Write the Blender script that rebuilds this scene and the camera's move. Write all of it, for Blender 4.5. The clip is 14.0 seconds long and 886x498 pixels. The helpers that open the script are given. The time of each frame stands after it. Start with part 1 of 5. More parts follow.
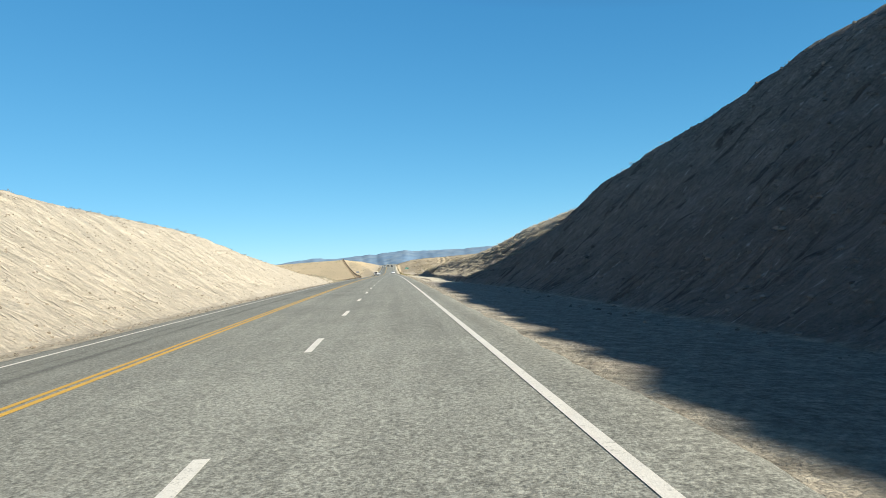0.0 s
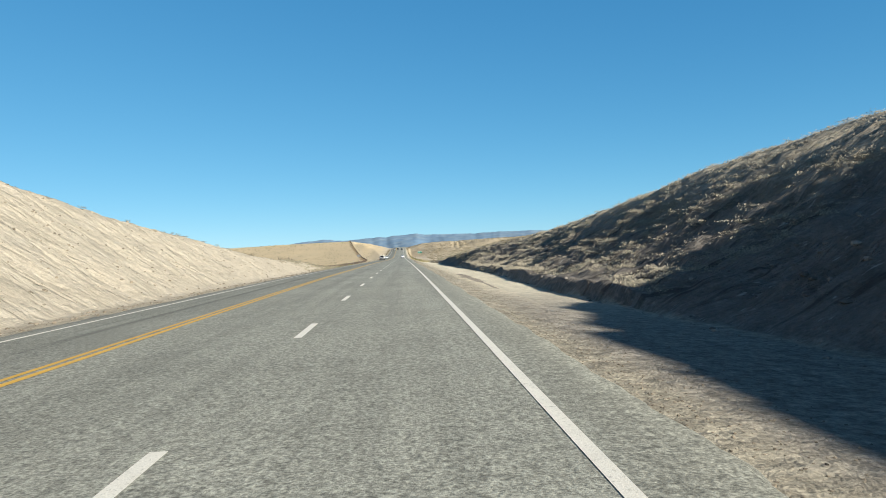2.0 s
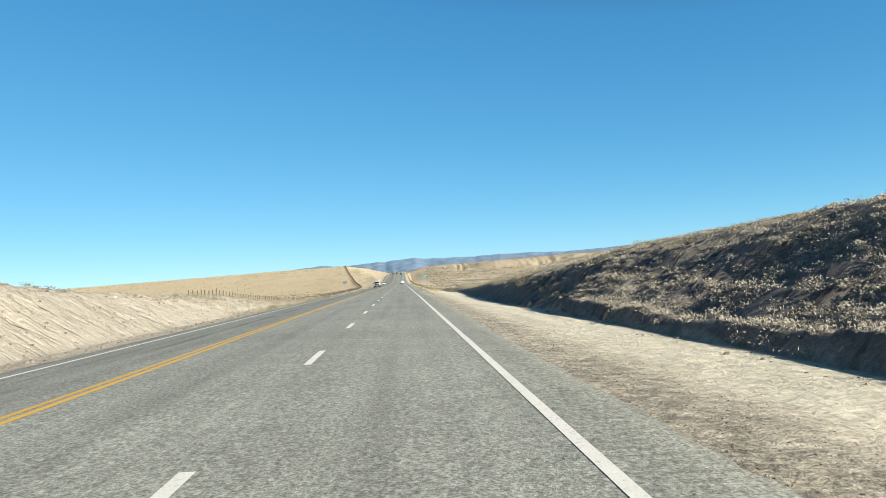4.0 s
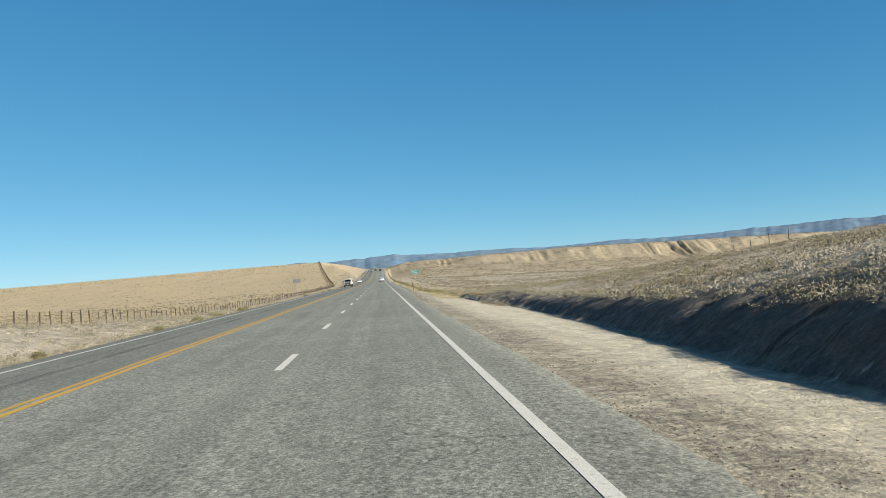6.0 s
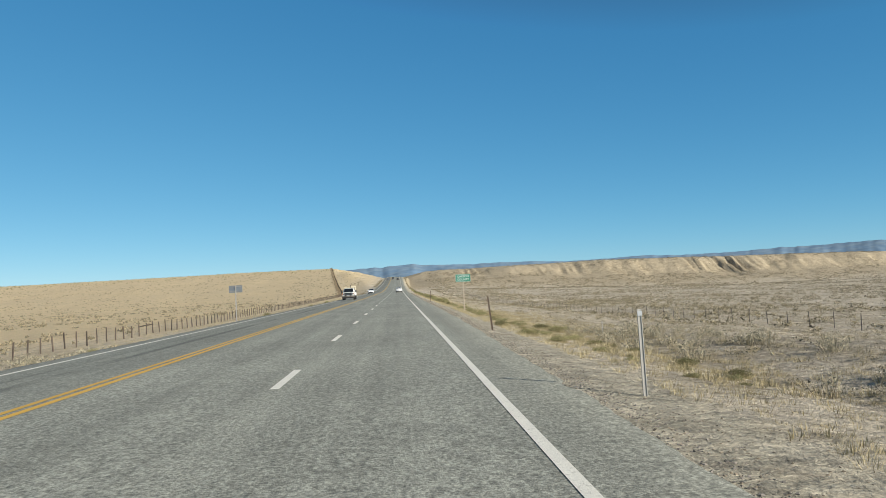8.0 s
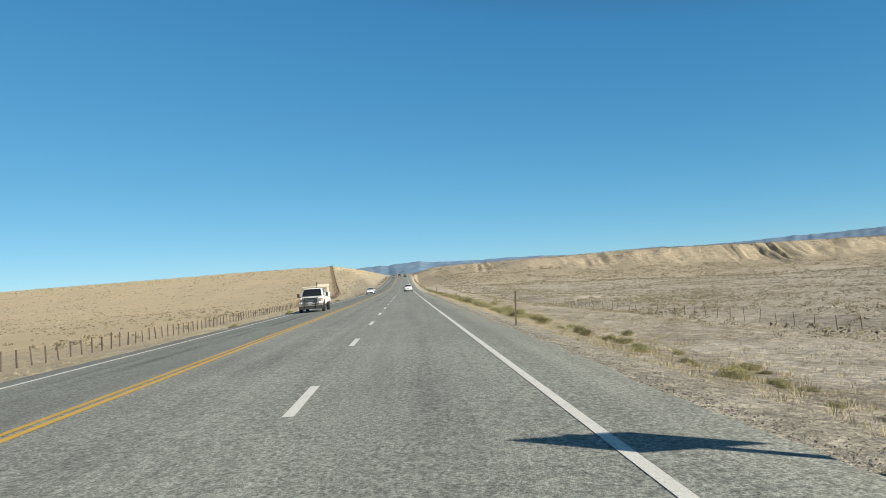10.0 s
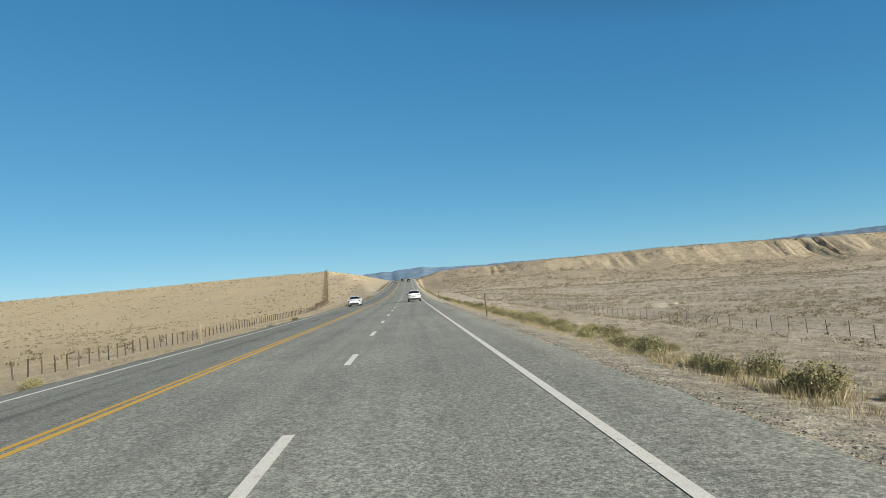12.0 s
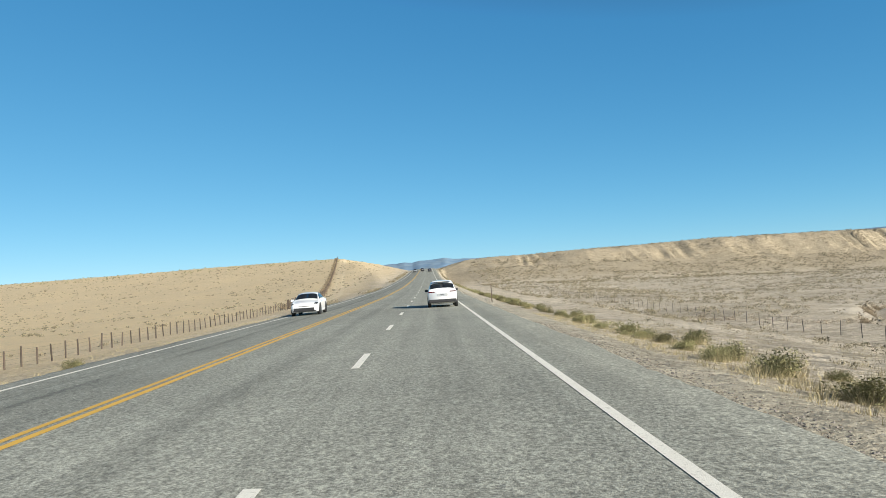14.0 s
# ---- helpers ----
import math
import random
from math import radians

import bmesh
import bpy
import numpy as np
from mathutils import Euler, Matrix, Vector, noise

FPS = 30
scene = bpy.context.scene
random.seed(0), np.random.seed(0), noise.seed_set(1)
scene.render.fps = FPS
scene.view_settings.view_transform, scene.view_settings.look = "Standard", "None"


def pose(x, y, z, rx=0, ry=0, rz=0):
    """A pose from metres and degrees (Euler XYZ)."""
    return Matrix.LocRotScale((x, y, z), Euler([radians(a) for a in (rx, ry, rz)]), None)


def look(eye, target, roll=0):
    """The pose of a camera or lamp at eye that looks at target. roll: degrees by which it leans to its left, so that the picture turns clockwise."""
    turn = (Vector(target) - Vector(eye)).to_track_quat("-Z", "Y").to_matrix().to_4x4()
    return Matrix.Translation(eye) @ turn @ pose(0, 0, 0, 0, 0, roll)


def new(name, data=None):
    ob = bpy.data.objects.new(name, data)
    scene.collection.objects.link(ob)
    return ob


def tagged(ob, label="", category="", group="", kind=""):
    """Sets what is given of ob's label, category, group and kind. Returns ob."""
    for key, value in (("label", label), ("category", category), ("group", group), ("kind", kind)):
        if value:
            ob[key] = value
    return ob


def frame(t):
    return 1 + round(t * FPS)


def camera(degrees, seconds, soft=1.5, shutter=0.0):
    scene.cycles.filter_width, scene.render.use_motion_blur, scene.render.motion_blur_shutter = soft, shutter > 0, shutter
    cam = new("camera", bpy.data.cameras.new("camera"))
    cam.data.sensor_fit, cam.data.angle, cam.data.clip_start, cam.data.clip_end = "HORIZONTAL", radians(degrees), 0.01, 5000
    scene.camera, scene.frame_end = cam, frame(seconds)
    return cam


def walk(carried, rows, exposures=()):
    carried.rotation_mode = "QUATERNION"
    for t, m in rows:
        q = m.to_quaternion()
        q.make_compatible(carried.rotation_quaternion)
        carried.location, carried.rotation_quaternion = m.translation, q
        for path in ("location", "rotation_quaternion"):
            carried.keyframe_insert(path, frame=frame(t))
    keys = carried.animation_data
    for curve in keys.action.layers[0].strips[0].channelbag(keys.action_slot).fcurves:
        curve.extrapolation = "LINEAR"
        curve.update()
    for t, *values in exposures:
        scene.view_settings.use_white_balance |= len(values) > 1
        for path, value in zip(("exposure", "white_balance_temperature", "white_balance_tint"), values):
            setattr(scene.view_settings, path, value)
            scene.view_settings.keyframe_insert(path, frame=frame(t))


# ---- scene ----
# ---------------------------------------------------------------- camera
cam = camera(59.25, 14.0, soft=0.6)
# seconds, x, y, z, yaw, pitch, roll (degrees)
PATH = [
    (0, 1.874, 0.25, 0.619, -3.852, 1.493, -4.448),
    (0.5, 2, 15.3, 0.745, -3.289, -1.854, -3.743),
    (1, 2.12, 30.6, 0.871, -2.622, -0.717, -3.266),
    (1.5, 2.232, 45.99, 0.988, -2.422, 2.114, -3.29),
    (2, 2.205, 61.64, 1.09, -3.013, 0.393, -3.056),
    (2.5, 2.146, 75.67, 1.189, -2.488, 0.759, -2.558),
    (3, 2.097, 91.15, 1.266, -3.15, 2.165, -3.891),
    (5.5, 2.058, 168.45, 1.509, -3.353, 2.010, -4.442),
    (6, 2.102, 184.24, 1.539, -4.705, 1.783, -4.425),
    (6.5, 2.222, 199.99, 1.569, -2.938, 3.421, -3.622),
    (7, 2.255, 216.2, 1.569, -1.708, 3.060, -2.801),
    (7.5, 2.253, 231.94, 1.569, -1.791, 2.608, -2.100),
    (8, 2.209, 246.81, 1.569, -3.397, 2.690, -2.765),
    (8.5, 2.012, 262.7, 1.569, -2.908, 1.257, -3.808),
    (11, 1.659, 343.15, 1.584, -3.417, 3.141, -4.550),
    (11.5, 1.665, 359.55, 1.587, -3.716, 1.624, -5.004),
    (12, 1.616, 375.77, 1.597, -2.765, 2.920, -4.980),
    (12.5, 1.649, 392.35, 1.621, -3.560, 2.508, -4.630),
    (13, 1.614, 408.71, 1.644, -3.176, 1.352, -3.980),
    (13.5, 1.563, 423.82, 1.666, -2.839, 0.536, -4.104),
    (14, 1.603, 439.82, 1.689, -1.150, 2.433, -4.057),
]


def aim(x, y, z, yaw, pitch, roll):
    """A camera pose from yaw to the left of +y, pitch up and lean."""
    return pose(x, y, z) @ pose(0, 0, 0, 0, 0, yaw) @ pose(0, 0, 0, 90 + pitch) @ pose(0, 0, 0, 0, 0, roll)


walk(cam, [(t, aim(*p)) for t, *p in PATH],
     exposures=[(0.0, 0.80), (0.4, 1.20), (1.0, 1.08), (1.5, 0.85), (2.0, 0.66), (2.5, 0.82), (3.0, 0.82), (5.5, 0.72), (6.0, 0.46), (6.5, 0.40), (8.0, 0.40), (8.5, 0.64), (8.8, 0.55), (11.0, 0.40), (11.5, 0.24), (12.0, 0.34), (12.5, 0.42), (13.5, 0.46), (14.0, 0.62)])

# ---------------------------------------------------------------- light
SUN_EL, SUN_AZ = radians(23.4), radians(130)   # height, and clockwise from the road's heading (+y)
world = bpy.data.worlds.new("sky")
scene.world = world
world.use_nodes = True
wn = world.node_tree
wn.nodes.clear()
sky = wn.nodes.new("ShaderNodeTexSky")
sky.sky_type = "NISHITA"
sky.sun_disc = False
sky.sun_elevation, sky.sun_rotation = SUN_EL, SUN_AZ
sky.altitude, sky.air_density, sky.dust_density, sky.ozone_density = 2600, 0.6, 1.5, 4.0
back = wn.nodes.new("ShaderNodeBackground")
back.inputs["Strength"].default_value = 0.090
wout = wn.nodes.new("ShaderNodeOutputWorld")
# thin dry air: the zenith deepens faster than the horizon, most of all in red
split = wn.nodes.new("ShaderNodeSeparateColor")
join = wn.nodes.new("ShaderNodeCombineColor")
wn.links.new(sky.outputs[0], split.inputs[0])
for n, (gain, power, fall) in enumerate(((0.78, 1.08, 0), (1.75, 0.66, 1.45), (2.50, 0.47, 0.58))):
    p_ = wn.nodes.new("ShaderNodeMath")
    p_.operation = "POWER"
    p_.inputs[1].default_value = power
    g_ = wn.nodes.new("ShaderNodeMath")
    g_.operation = "MULTIPLY"
    g_.inputs[1].default_value = gain
    wn.links.new(split.outputs[n], p_.inputs[0])
    wn.links.new(p_.outputs[0], g_.inputs[0])
    if not fall:
        wn.links.new(g_.outputs[0], join.inputs[n])
        continue
    square = wn.nodes.new("ShaderNodeMath")
    square.operation = "MULTIPLY"
    thin = wn.nodes.new("ShaderNodeMath")
    thin.operation = "MULTIPLY"
    thin.inputs[1].default_value = fall
    least = wn.nodes.new("ShaderNodeMath")
    least.operation = "MINIMUM"
    for k in (0, 1):
        wn.links.new(split.outputs[n], square.inputs[k])
    wn.links.new(square.outputs[0], thin.inputs[0])
    wn.links.new(g_.outputs[0], least.inputs[0])
    wn.links.new(thin.outputs[0], least.inputs[1])
    wn.links.new(least.outputs[0], join.inputs[n])
wn.links.new(join.outputs[0], back.inputs[0])
wn.links.new(back.outputs[0], wout.inputs[0])
sun = new("sun", bpy.data.lights.new("sun", "SUN"))
sun.data.energy, sun.data.angle, sun.data.color = 5.0, radians(0.55), (1.0, 0.93, 0.80)
sun_from = Vector((math.sin(SUN_AZ) * math.cos(SUN_EL), math.cos(SUN_AZ) * math.cos(SUN_EL), math.sin(SUN_EL)))
sun.matrix_world = look(sun_from * 60, (0, 0, 0))
scene.view_settings.exposure = 0.0

# ---------------------------------------------------------------- materials


def material(name, colour, rough=0.8, metal=0.0, spec=0.5, noise_scale=0.0, noise_amount=0.0, fine_scale=0.0, fine_amount=0.0,
             bump=0.0, bump_scale=60.0, random_amount=0.0, island_amount=0.0, coat=0.0, tint=None):
    """A rough surface whose colour varies at two scales, in metres of the world."""
    m = bpy.data.materials.new(name)
    m.use_nodes = True
    nt = m.node_tree
    b = nt.nodes["Principled BSDF"]
    b.inputs["Base Color"].default_value = (*colour, 1)
    b.inputs["Roughness"].default_value = rough
    b.inputs["Metallic"].default_value = metal
    b.inputs["Specular IOR Level"].default_value = spec
    b.inputs["Coat Weight"].default_value = coat
    geo = nt.nodes.new("ShaderNodeNewGeometry")
    value = None

    def add(sock, amount):
        nonlocal value
        k = nt.nodes.new("ShaderNodeMath")
        k.operation = "MULTIPLY_ADD"
        nt.links.new(sock, k.inputs[0])
        k.inputs[1].default_value = 2 * amount
        k.inputs[2].default_value = -amount
        if value is None:
            value = k.outputs[0]
        else:
            s = nt.nodes.new("ShaderNodeMath")
            s.operation = "ADD"
            nt.links.new(value, s.inputs[0])
            nt.links.new(k.outputs[0], s.inputs[1])
            value = s.outputs[0]

    for scale, amount, detail in ((noise_scale, noise_amount, 5), (fine_scale, fine_amount, 3)):
        if amount:
            n = nt.nodes.new("ShaderNodeTexNoise")
            n.inputs["Scale"].default_value = scale
            n.inputs["Detail"].default_value = detail
            n.inputs["Roughness"].default_value = 0.6
            nt.links.new(geo.outputs["Position"], n.inputs["Vector"])
            add(n.outputs[0], amount)
    if random_amount:
        add(nt.nodes.new("ShaderNodeObjectInfo").outputs["Random"], random_amount)
    if island_amount:
        add(geo.outputs["Random Per Island"], island_amount)
    if value is not None:
        one = nt.nodes.new("ShaderNodeMath")
        one.operation = "ADD"
        one.inputs[1].default_value = 1.0
        nt.links.new(value, one.inputs[0])
        mul = nt.nodes.new("ShaderNodeVectorMath")
        mul.operation = "SCALE"
        mul.inputs[0].default_value = colour
        nt.links.new(one.outputs[0], mul.inputs["Scale"])
        sock = mul.outputs[0]
        if tint:
            n = nt.nodes.new("ShaderNodeTexNoise")
            n.inputs["Scale"].default_value = tint[1]
            n.inputs["Detail"].default_value = 4
            nt.links.new(geo.outputs["Position"], n.inputs["Vector"])
            ramp = nt.nodes.new("ShaderNodeMapRange")
            ramp.inputs[1].default_value, ramp.inputs[2].default_value = 0.42, 0.62
            nt.links.new(n.outputs[0], ramp.inputs[0])
            mx = nt.nodes.new("ShaderNodeMix")
            mx.data_type = "RGBA"
            mx.blend_type = "MULTIPLY"
            nt.links.new(ramp.outputs[0], mx.inputs[0])
            nt.links.new(sock, mx.inputs[6])
            mx.inputs[7].default_value = (*tint[0], 1)
            sock = mx.outputs[2]
        nt.links.new(sock, b.inputs["Base Color"])
    if bump:
        n = nt.nodes.new("ShaderNodeTexNoise")
        n.inputs["Scale"].default_value = bump_scale
        n.inputs["Detail"].default_value = 4
        nt.links.new(geo.outputs["Position"], n.inputs["Vector"])
        bp = nt.nodes.new("ShaderNodeBump")
        bp.inputs["Strength"].default_value = 1.0
        bp.inputs["Distance"].default_value = bump
        nt.links.new(n.outputs[0], bp.inputs["Height"])
        nt.links.new(bp.outputs[0], b.inputs["Normal"])
    return m

# ---------------------------------------------------------------- plan of the land
# crown of the road: distance along it and height
ROAD_Y = [-400, -50, 0, 40, 76, 121, 200, 260, 370, 440, 500, 530, 595, 650, 715, 780, 855, 925, 970, 1020, 1100, 5000]
ROAD_Z = [-5.4, -1.42, -.95, -.62, -.38, -.15, 0, 0, .02, .12, .3, .47, 1.25, 2.35, 3.9, 5.8, 8.2, 10.5, 11.8, 12.7, 13.2, 14]
LINE_RIGHT, LINE_DASH, LINE_YELLOW, LINE_LEFT = 3.66, 0.0, -3.57, -7.39
PAVE_R, PAVE_L, CROSSFALL = 5.25, -8.25, 0.02


def edge_right(y):
    """The right edge of the pavement; gravel has crept over it along the cut."""
    return PAVE_R - 0.60 * (1 - np.clip((np.asarray(y, float) - 235) / 55, 0, 1))


def smooth(v, a, b):
    k = np.clip((v - a) / (b - a), 0, 1)
    return k * k * (3 - 2 * k)


def curve_through(xs, ys, v, reach=9.0):
    """Straight pieces with rounded joints."""
    r = 0.0
    for d in (-1, -.5, 0, .5, 1):
        r = r + np.interp(np.asarray(v) + d * reach, xs, ys)
    return r / 5


def road_z(y):
    return curve_through(ROAD_Y, ROAD_Z, y)


def pave_z(x, y):
    return road_z(y) - CROSSFALL * np.abs(np.asarray(x) - LINE_YELLOW)


def lattice(ix, iy, seed):
    h = (ix.astype(np.int64) * 374761393 + iy.astype(np.int64) * 668265263 + seed * 974634777) & 0xFFFFFFFF
    h = ((h ^ (h >> 13)) * 1274126177) & 0xFFFFFFFF
    return ((h ^ (h >> 16)) & 0xFFFF) / 65535.0


def wave(x, y, seed=0):
    """Value noise, 0 to 1, one cell a unit."""
    x, y = np.broadcast_arrays(np.asarray(x, float), np.asarray(y, float))
    ix, iy = np.floor(x), np.floor(y)
    fx, fy = x - ix, y - iy
    fx, fy = fx * fx * (3 - 2 * fx), fy * fy * (3 - 2 * fy)
    a, b = lattice(ix, iy, seed), lattice(ix + 1, iy, seed)
    c, d = lattice(ix, iy + 1, seed), lattice(ix + 1, iy + 1, seed)
    return a + (b - a) * fx + (c - a) * fy + (a - b - c + d) * fx * fy


def waves(x, y, seed=0, octaves=4):
    r, amp = 0.0, 0.5
    for o in range(octaves):
        r = r + amp * (wave(x * 2 ** o, y * 2 ** o, seed + o) - 0.5)
        amp *= 0.5
    return r


def rills(u, v, seed):
    """Sharp little gullies that run along v: 0 on the ribs, 1 in the gullies."""
    s = u + 1.6 * (wave(u * 0.35, v * 0.25, seed) - 0.5) + 0.5 * (wave(u, v * 0.6, seed + 5) - 0.5)
    return 1 - np.abs(2 * wave(s, v * 0.09, seed + 9) - 1)


CREST_R_Y = [-400, -40, 20, 45, 57, 66, 71, 78, 90, 100, 116, 131, 152, 177, 190, 200, 213, 225, 236, 248, 262, 285]
CREST_R_Z = [18, 17.5, 16.4, 16.2, 15.1, 13.1, 9.2, 7.3, 6.9, 6.6, 6.0, 4.65, 2.8, 1.9, 1.6, 1.2, .5, .25, 0, -.3, -1.0, -1.3]
CREST_L_Y = [-400, -40, 60, 81, 102, 115, 126, 137, 151, 161, 172, 182, 196, 215, 240]
CREST_L_Z = [12.5, 11, 9.9, 9.1, 9.2, 8.3, 6.1, 5.1, 4.4, 3.4, 2.3, 1.7, 1.2, .8, 0]


def plain_right(x, y):
    near = -1.0 - 0.0 * x
    at35 = np.interp(y, [200, 250, 300, 345, 400, 460, 510, 640, 800, 900], [-.9, -1.5, -3.0, -3.65, -4.4, -5.1, -5.2, -4.4, -1.0, 3.0])
    at85 = np.interp(y, [200, 300, 400, 570, 700, 850, 900], [-.8, -3.8, -5.7, -7.5, -6.4, -1.0, 2.0])
    at250 = np.interp(y, [200, 300, 570, 850], [-1.0, -4.2, -8.5, -8.0])
    base = np.where(x < 35, near + (at35 - near) * smooth(x, 9, 35),
                    np.where(x < 85, at35 + (at85 - at35) * smooth(x, 35, 85), at85 + (at250 - at85) * np.clip((x - 85) / 165, 0, 1)))
    return base + road_z(np.minimum(y, 500)) * 0.6


def wash_line(x):
    return np.interp(x, [34, 45, 61, 71, 82, 88, 96, 104, 140], [535, 518, 546, 562, 566, 560, 556, 553, 546]) + 4 * waves(x * 0.07, 0 * x, 77) + 2.2 * (wave(x * 0.32, 0 * x, 78) - 0.5)


def soft_min(a, b, k=0.5):
    return -k * np.logaddexp(-a / k, -b / k)


def toe_right(y):
    """Where the foot of the right-hand cut meets the ditch."""
    return np.interp(y, [-50, 30, 60, 85, 100, 108, 135, 180, 200, 215, 245], [11.2, 11.2, 11.6, 9.7, 9.0, 9.4, 10.4, 8.9, 8.9, 9.6, 9.8]) + 0.5 * waves(y * 0.2, y * 0, 3)


def land(x, y):
    """Height of the ground."""
    x, y = np.broadcast_arrays(np.asarray(x, float), np.asarray(y, float))
    rz = road_z(y)
    bed = rz - CROSSFALL * np.abs(x - LINE_YELLOW) - 0.16
    # --- right-hand side
    toe = toe_right(y)
    steep = np.interp(y, [0, 74, 86, 155, 178, 200], [.76, .76, .48, .47, 1.0, 1.05])
    ditch = rz - 0.30 - 0.085 * (x - PAVE_R) + 0.05 * waves(x * 0.8, y * 0.3, 11)
    ditch_toe = rz - 0.30 - 0.085 * (toe - PAVE_R)
    up = np.maximum(x - toe, 0)
    top = curve_through(CREST_R_Y, CREST_R_Z, y, 3.5)
    crest_x = toe + 0.6 + (top - ditch_toe) / steep
    # a low undercut step along the ditch, then a terrace, then the slope
    ledge = np.interp(y, [78, 92, 160, 185], [0, 1, 1, 0])
    wall = ditch_toe + ledge * (0.68 + 0.7 * waves(y * 0.3, y * 0, 53)) * smooth(up, 0, 0.3 + 0.25 * wave(y * 0.9, y * 0, 59)) + steep * np.maximum(up - 1.0 * ledge, 0) + ledge * 0.08 * up
    span = np.maximum(crest_x - toe, 1.0)
    belly = np.clip(up / span, 0, 1)
    wall = wall - ledge * span * 0.05 * np.sin(np.pi * belly) * (1 + 1.2 * waves(y * 0.07, belly * 1.5, 45))
    wall = wall - np.clip(up, 0, 3) / 3 * ((0.75 - .35 * ledge) * rills(y * 0.42 + up * 0.12, up * 0.7, 21) ** 2 + 0.34 * rills(y * 1.1 + up * 0.2, up, 27) ** 2) \
        + np.clip(up, 0, 2) * (0.22 * waves(x * 1.1, y * 1.1, 4, 3) + ledge * 0.20 * waves(x * 1.7, y * 1.3, 46, 3) + smooth(y, 160, 180) * (0.40 * waves(x * 1.5, y * 1.1, 50, 3) - 0.22 * rills(y * 0.7, up * 0.6, 54) ** 4))
    wall = wall + smooth(y, 150, 175) * smooth(up, 0, 0.3) * 0.34 * waves(x * 2.1, y * 1.9, 43, 3)
    rocky = (1 - smooth(y, 70, 92)) * np.clip(up, 0, 2) / 2
    wall = wall - rocky * (0.55 * rills(y * 0.28 + up * 0.10, up * 0.5, 33) ** 5 + 0.30 * rills(y * 0.9 + up * 0.1, up * 0.8, 34) ** 4) \
        + rocky * (0.55 * np.maximum(waves(y * 1.3 + up * 0.3, up * 0.55, 36, 3), -0.05) + 0.16 * waves(x * 2.4, y * 2.4, 37, 2))
    wall = wall - ledge * np.clip(up - 1.2, 0, 2) / 2 * 0.30 * rills(y * 0.55 + up * 0.1, up * 0.5, 38) ** 5
    tread = (wall - ditch_toe) * 1.1 + belly * 5.0 + 1.5 * waves(y * 0.10, up * 0.25, 39, 3)
    stepped = np.floor(tread) + smooth(tread - np.floor(tread), 0.0, 0.55)
    wall = wall + ledge * np.clip(up - 1.4, 0, 1.5) / 1.5 * 0.40 * (stepped - tread + 0.22) * smooth(wave(y * 0.16, up * 0.3, 40), 0.15, 0.5)
    plat = top + 0.10 * (x - crest_x) * np.clip(1.4 - (x - crest_x) / 120, 0.2, 1) + 0.35 * waves(x * 0.3, y * 0.3, 8) + 0.3 * waves(x * 1.3, y * 1.3, 9)
    blend = np.interp(y, [150, 200], [.45, .18])
    # past the cut's middle a steep foot carries a gentler, brushy slope
    brow_z = np.interp(y, [100, 140, 155, 166, 180, 190, 200, 212, 230, 246], [40, 8, 3.2, 1.3, .75, .65, .38, .1, -.2, -.5])
    wall = soft_min(wall, brow_z + np.interp(y, [150, 200, 225], [.30, .30, .10]) * np.maximum(up - 1.2, -1) + 0.25 * waves(x * 0.9, y * 0.9, 48, 3), 0.12)
    cut = -blend * np.logaddexp(-wall / blend, -plat / blend)
    cut = np.where(x > toe, cut, ditch)
    tail = np.interp(y, [246, 285], [0, 1]) ** 1
    tail = tail * tail * (3 - 2 * tail)
    flat = plain_right(x, y) + 0.5 * waves(x * 0.12, y * 0.12, 31) * np.clip((x - 9) / 12, 0, 1) + 0.14 * waves(x * 0.9, y * 0.9, 35, 3) * np.clip((x - 6.5) / 3, 0, 1)
    shoulder = rz - 0.27 - 0.09 * (x - PAVE_R)
    flat = shoulder + (flat - shoulder) * smooth(x, 5.6, 12)
    # the wash that crosses the plain
    wash_y = wash_line(x)
    flat = flat - 1.0 * smooth(y - wash_y, -5, -2) * (1 - smooth(y - wash_y, -0.2, 1.0)) * smooth(x, 31, 36) * (1 - smooth(x, 115, 140)) * (0.7 + 0.6 * wave(x * 0.5, y * 0, 5))
    # the scarp ahead
    mesa_top = np.interp(x, [0, 40, 87, 180, 290, 360, 460, 800, 3000], [14, 15.5, 16, 17.3, 15.6, 14.4, 12.6, 11, 9])
    foot = np.interp(x, [0, 40, 90, 160, 250, 400, 3000], [800, 800, 806, 812, 800, 790, 780]) + 24 * waves(x * 0.02, y * 0, 51)
    brow = np.interp(x, [0, 90, 180, 300, 3000], [935, 925, 915, 900, 890]) + 30 * waves(x * 0.025, y * 0, 52)
    k = np.clip((y - foot) / (brow - foot), 0, 1)
    wx = x + 40 * waves(x * 0.012, y * 0.006, 55) + 7 * waves(x * 0.06, y * 0.03, 56)
    gully = rills(wx * 0.035 + y * 0.006, y * 0.02, 61)
    gully2 = rills(wx * 0.19 + y * 0.01, y * 0.02, 67)
    gully3 = rills(wx * 0.36, y * 0.03, 69)
    deep = 0.07 + 0.25 * np.exp(-((x - 150) / 14) ** 2) + 0.60 * np.exp(-((x - 276) / 30) ** 2) + 0.5 * np.exp(-((x - 62) / 12) ** 2)
    carve = (0.05 * gully ** 2 + deep * 0.16 * gully2 ** 2 + deep * 0.10 * gully3 ** 2 + 0.10 * waves(x * 0.06, y * 0.05, 57, 5)) * smooth(x, 20, 80) * smooth(k, 0.35, 0.7)
    k = np.clip((y - foot) / (brow - foot) - carve, 0, 1)
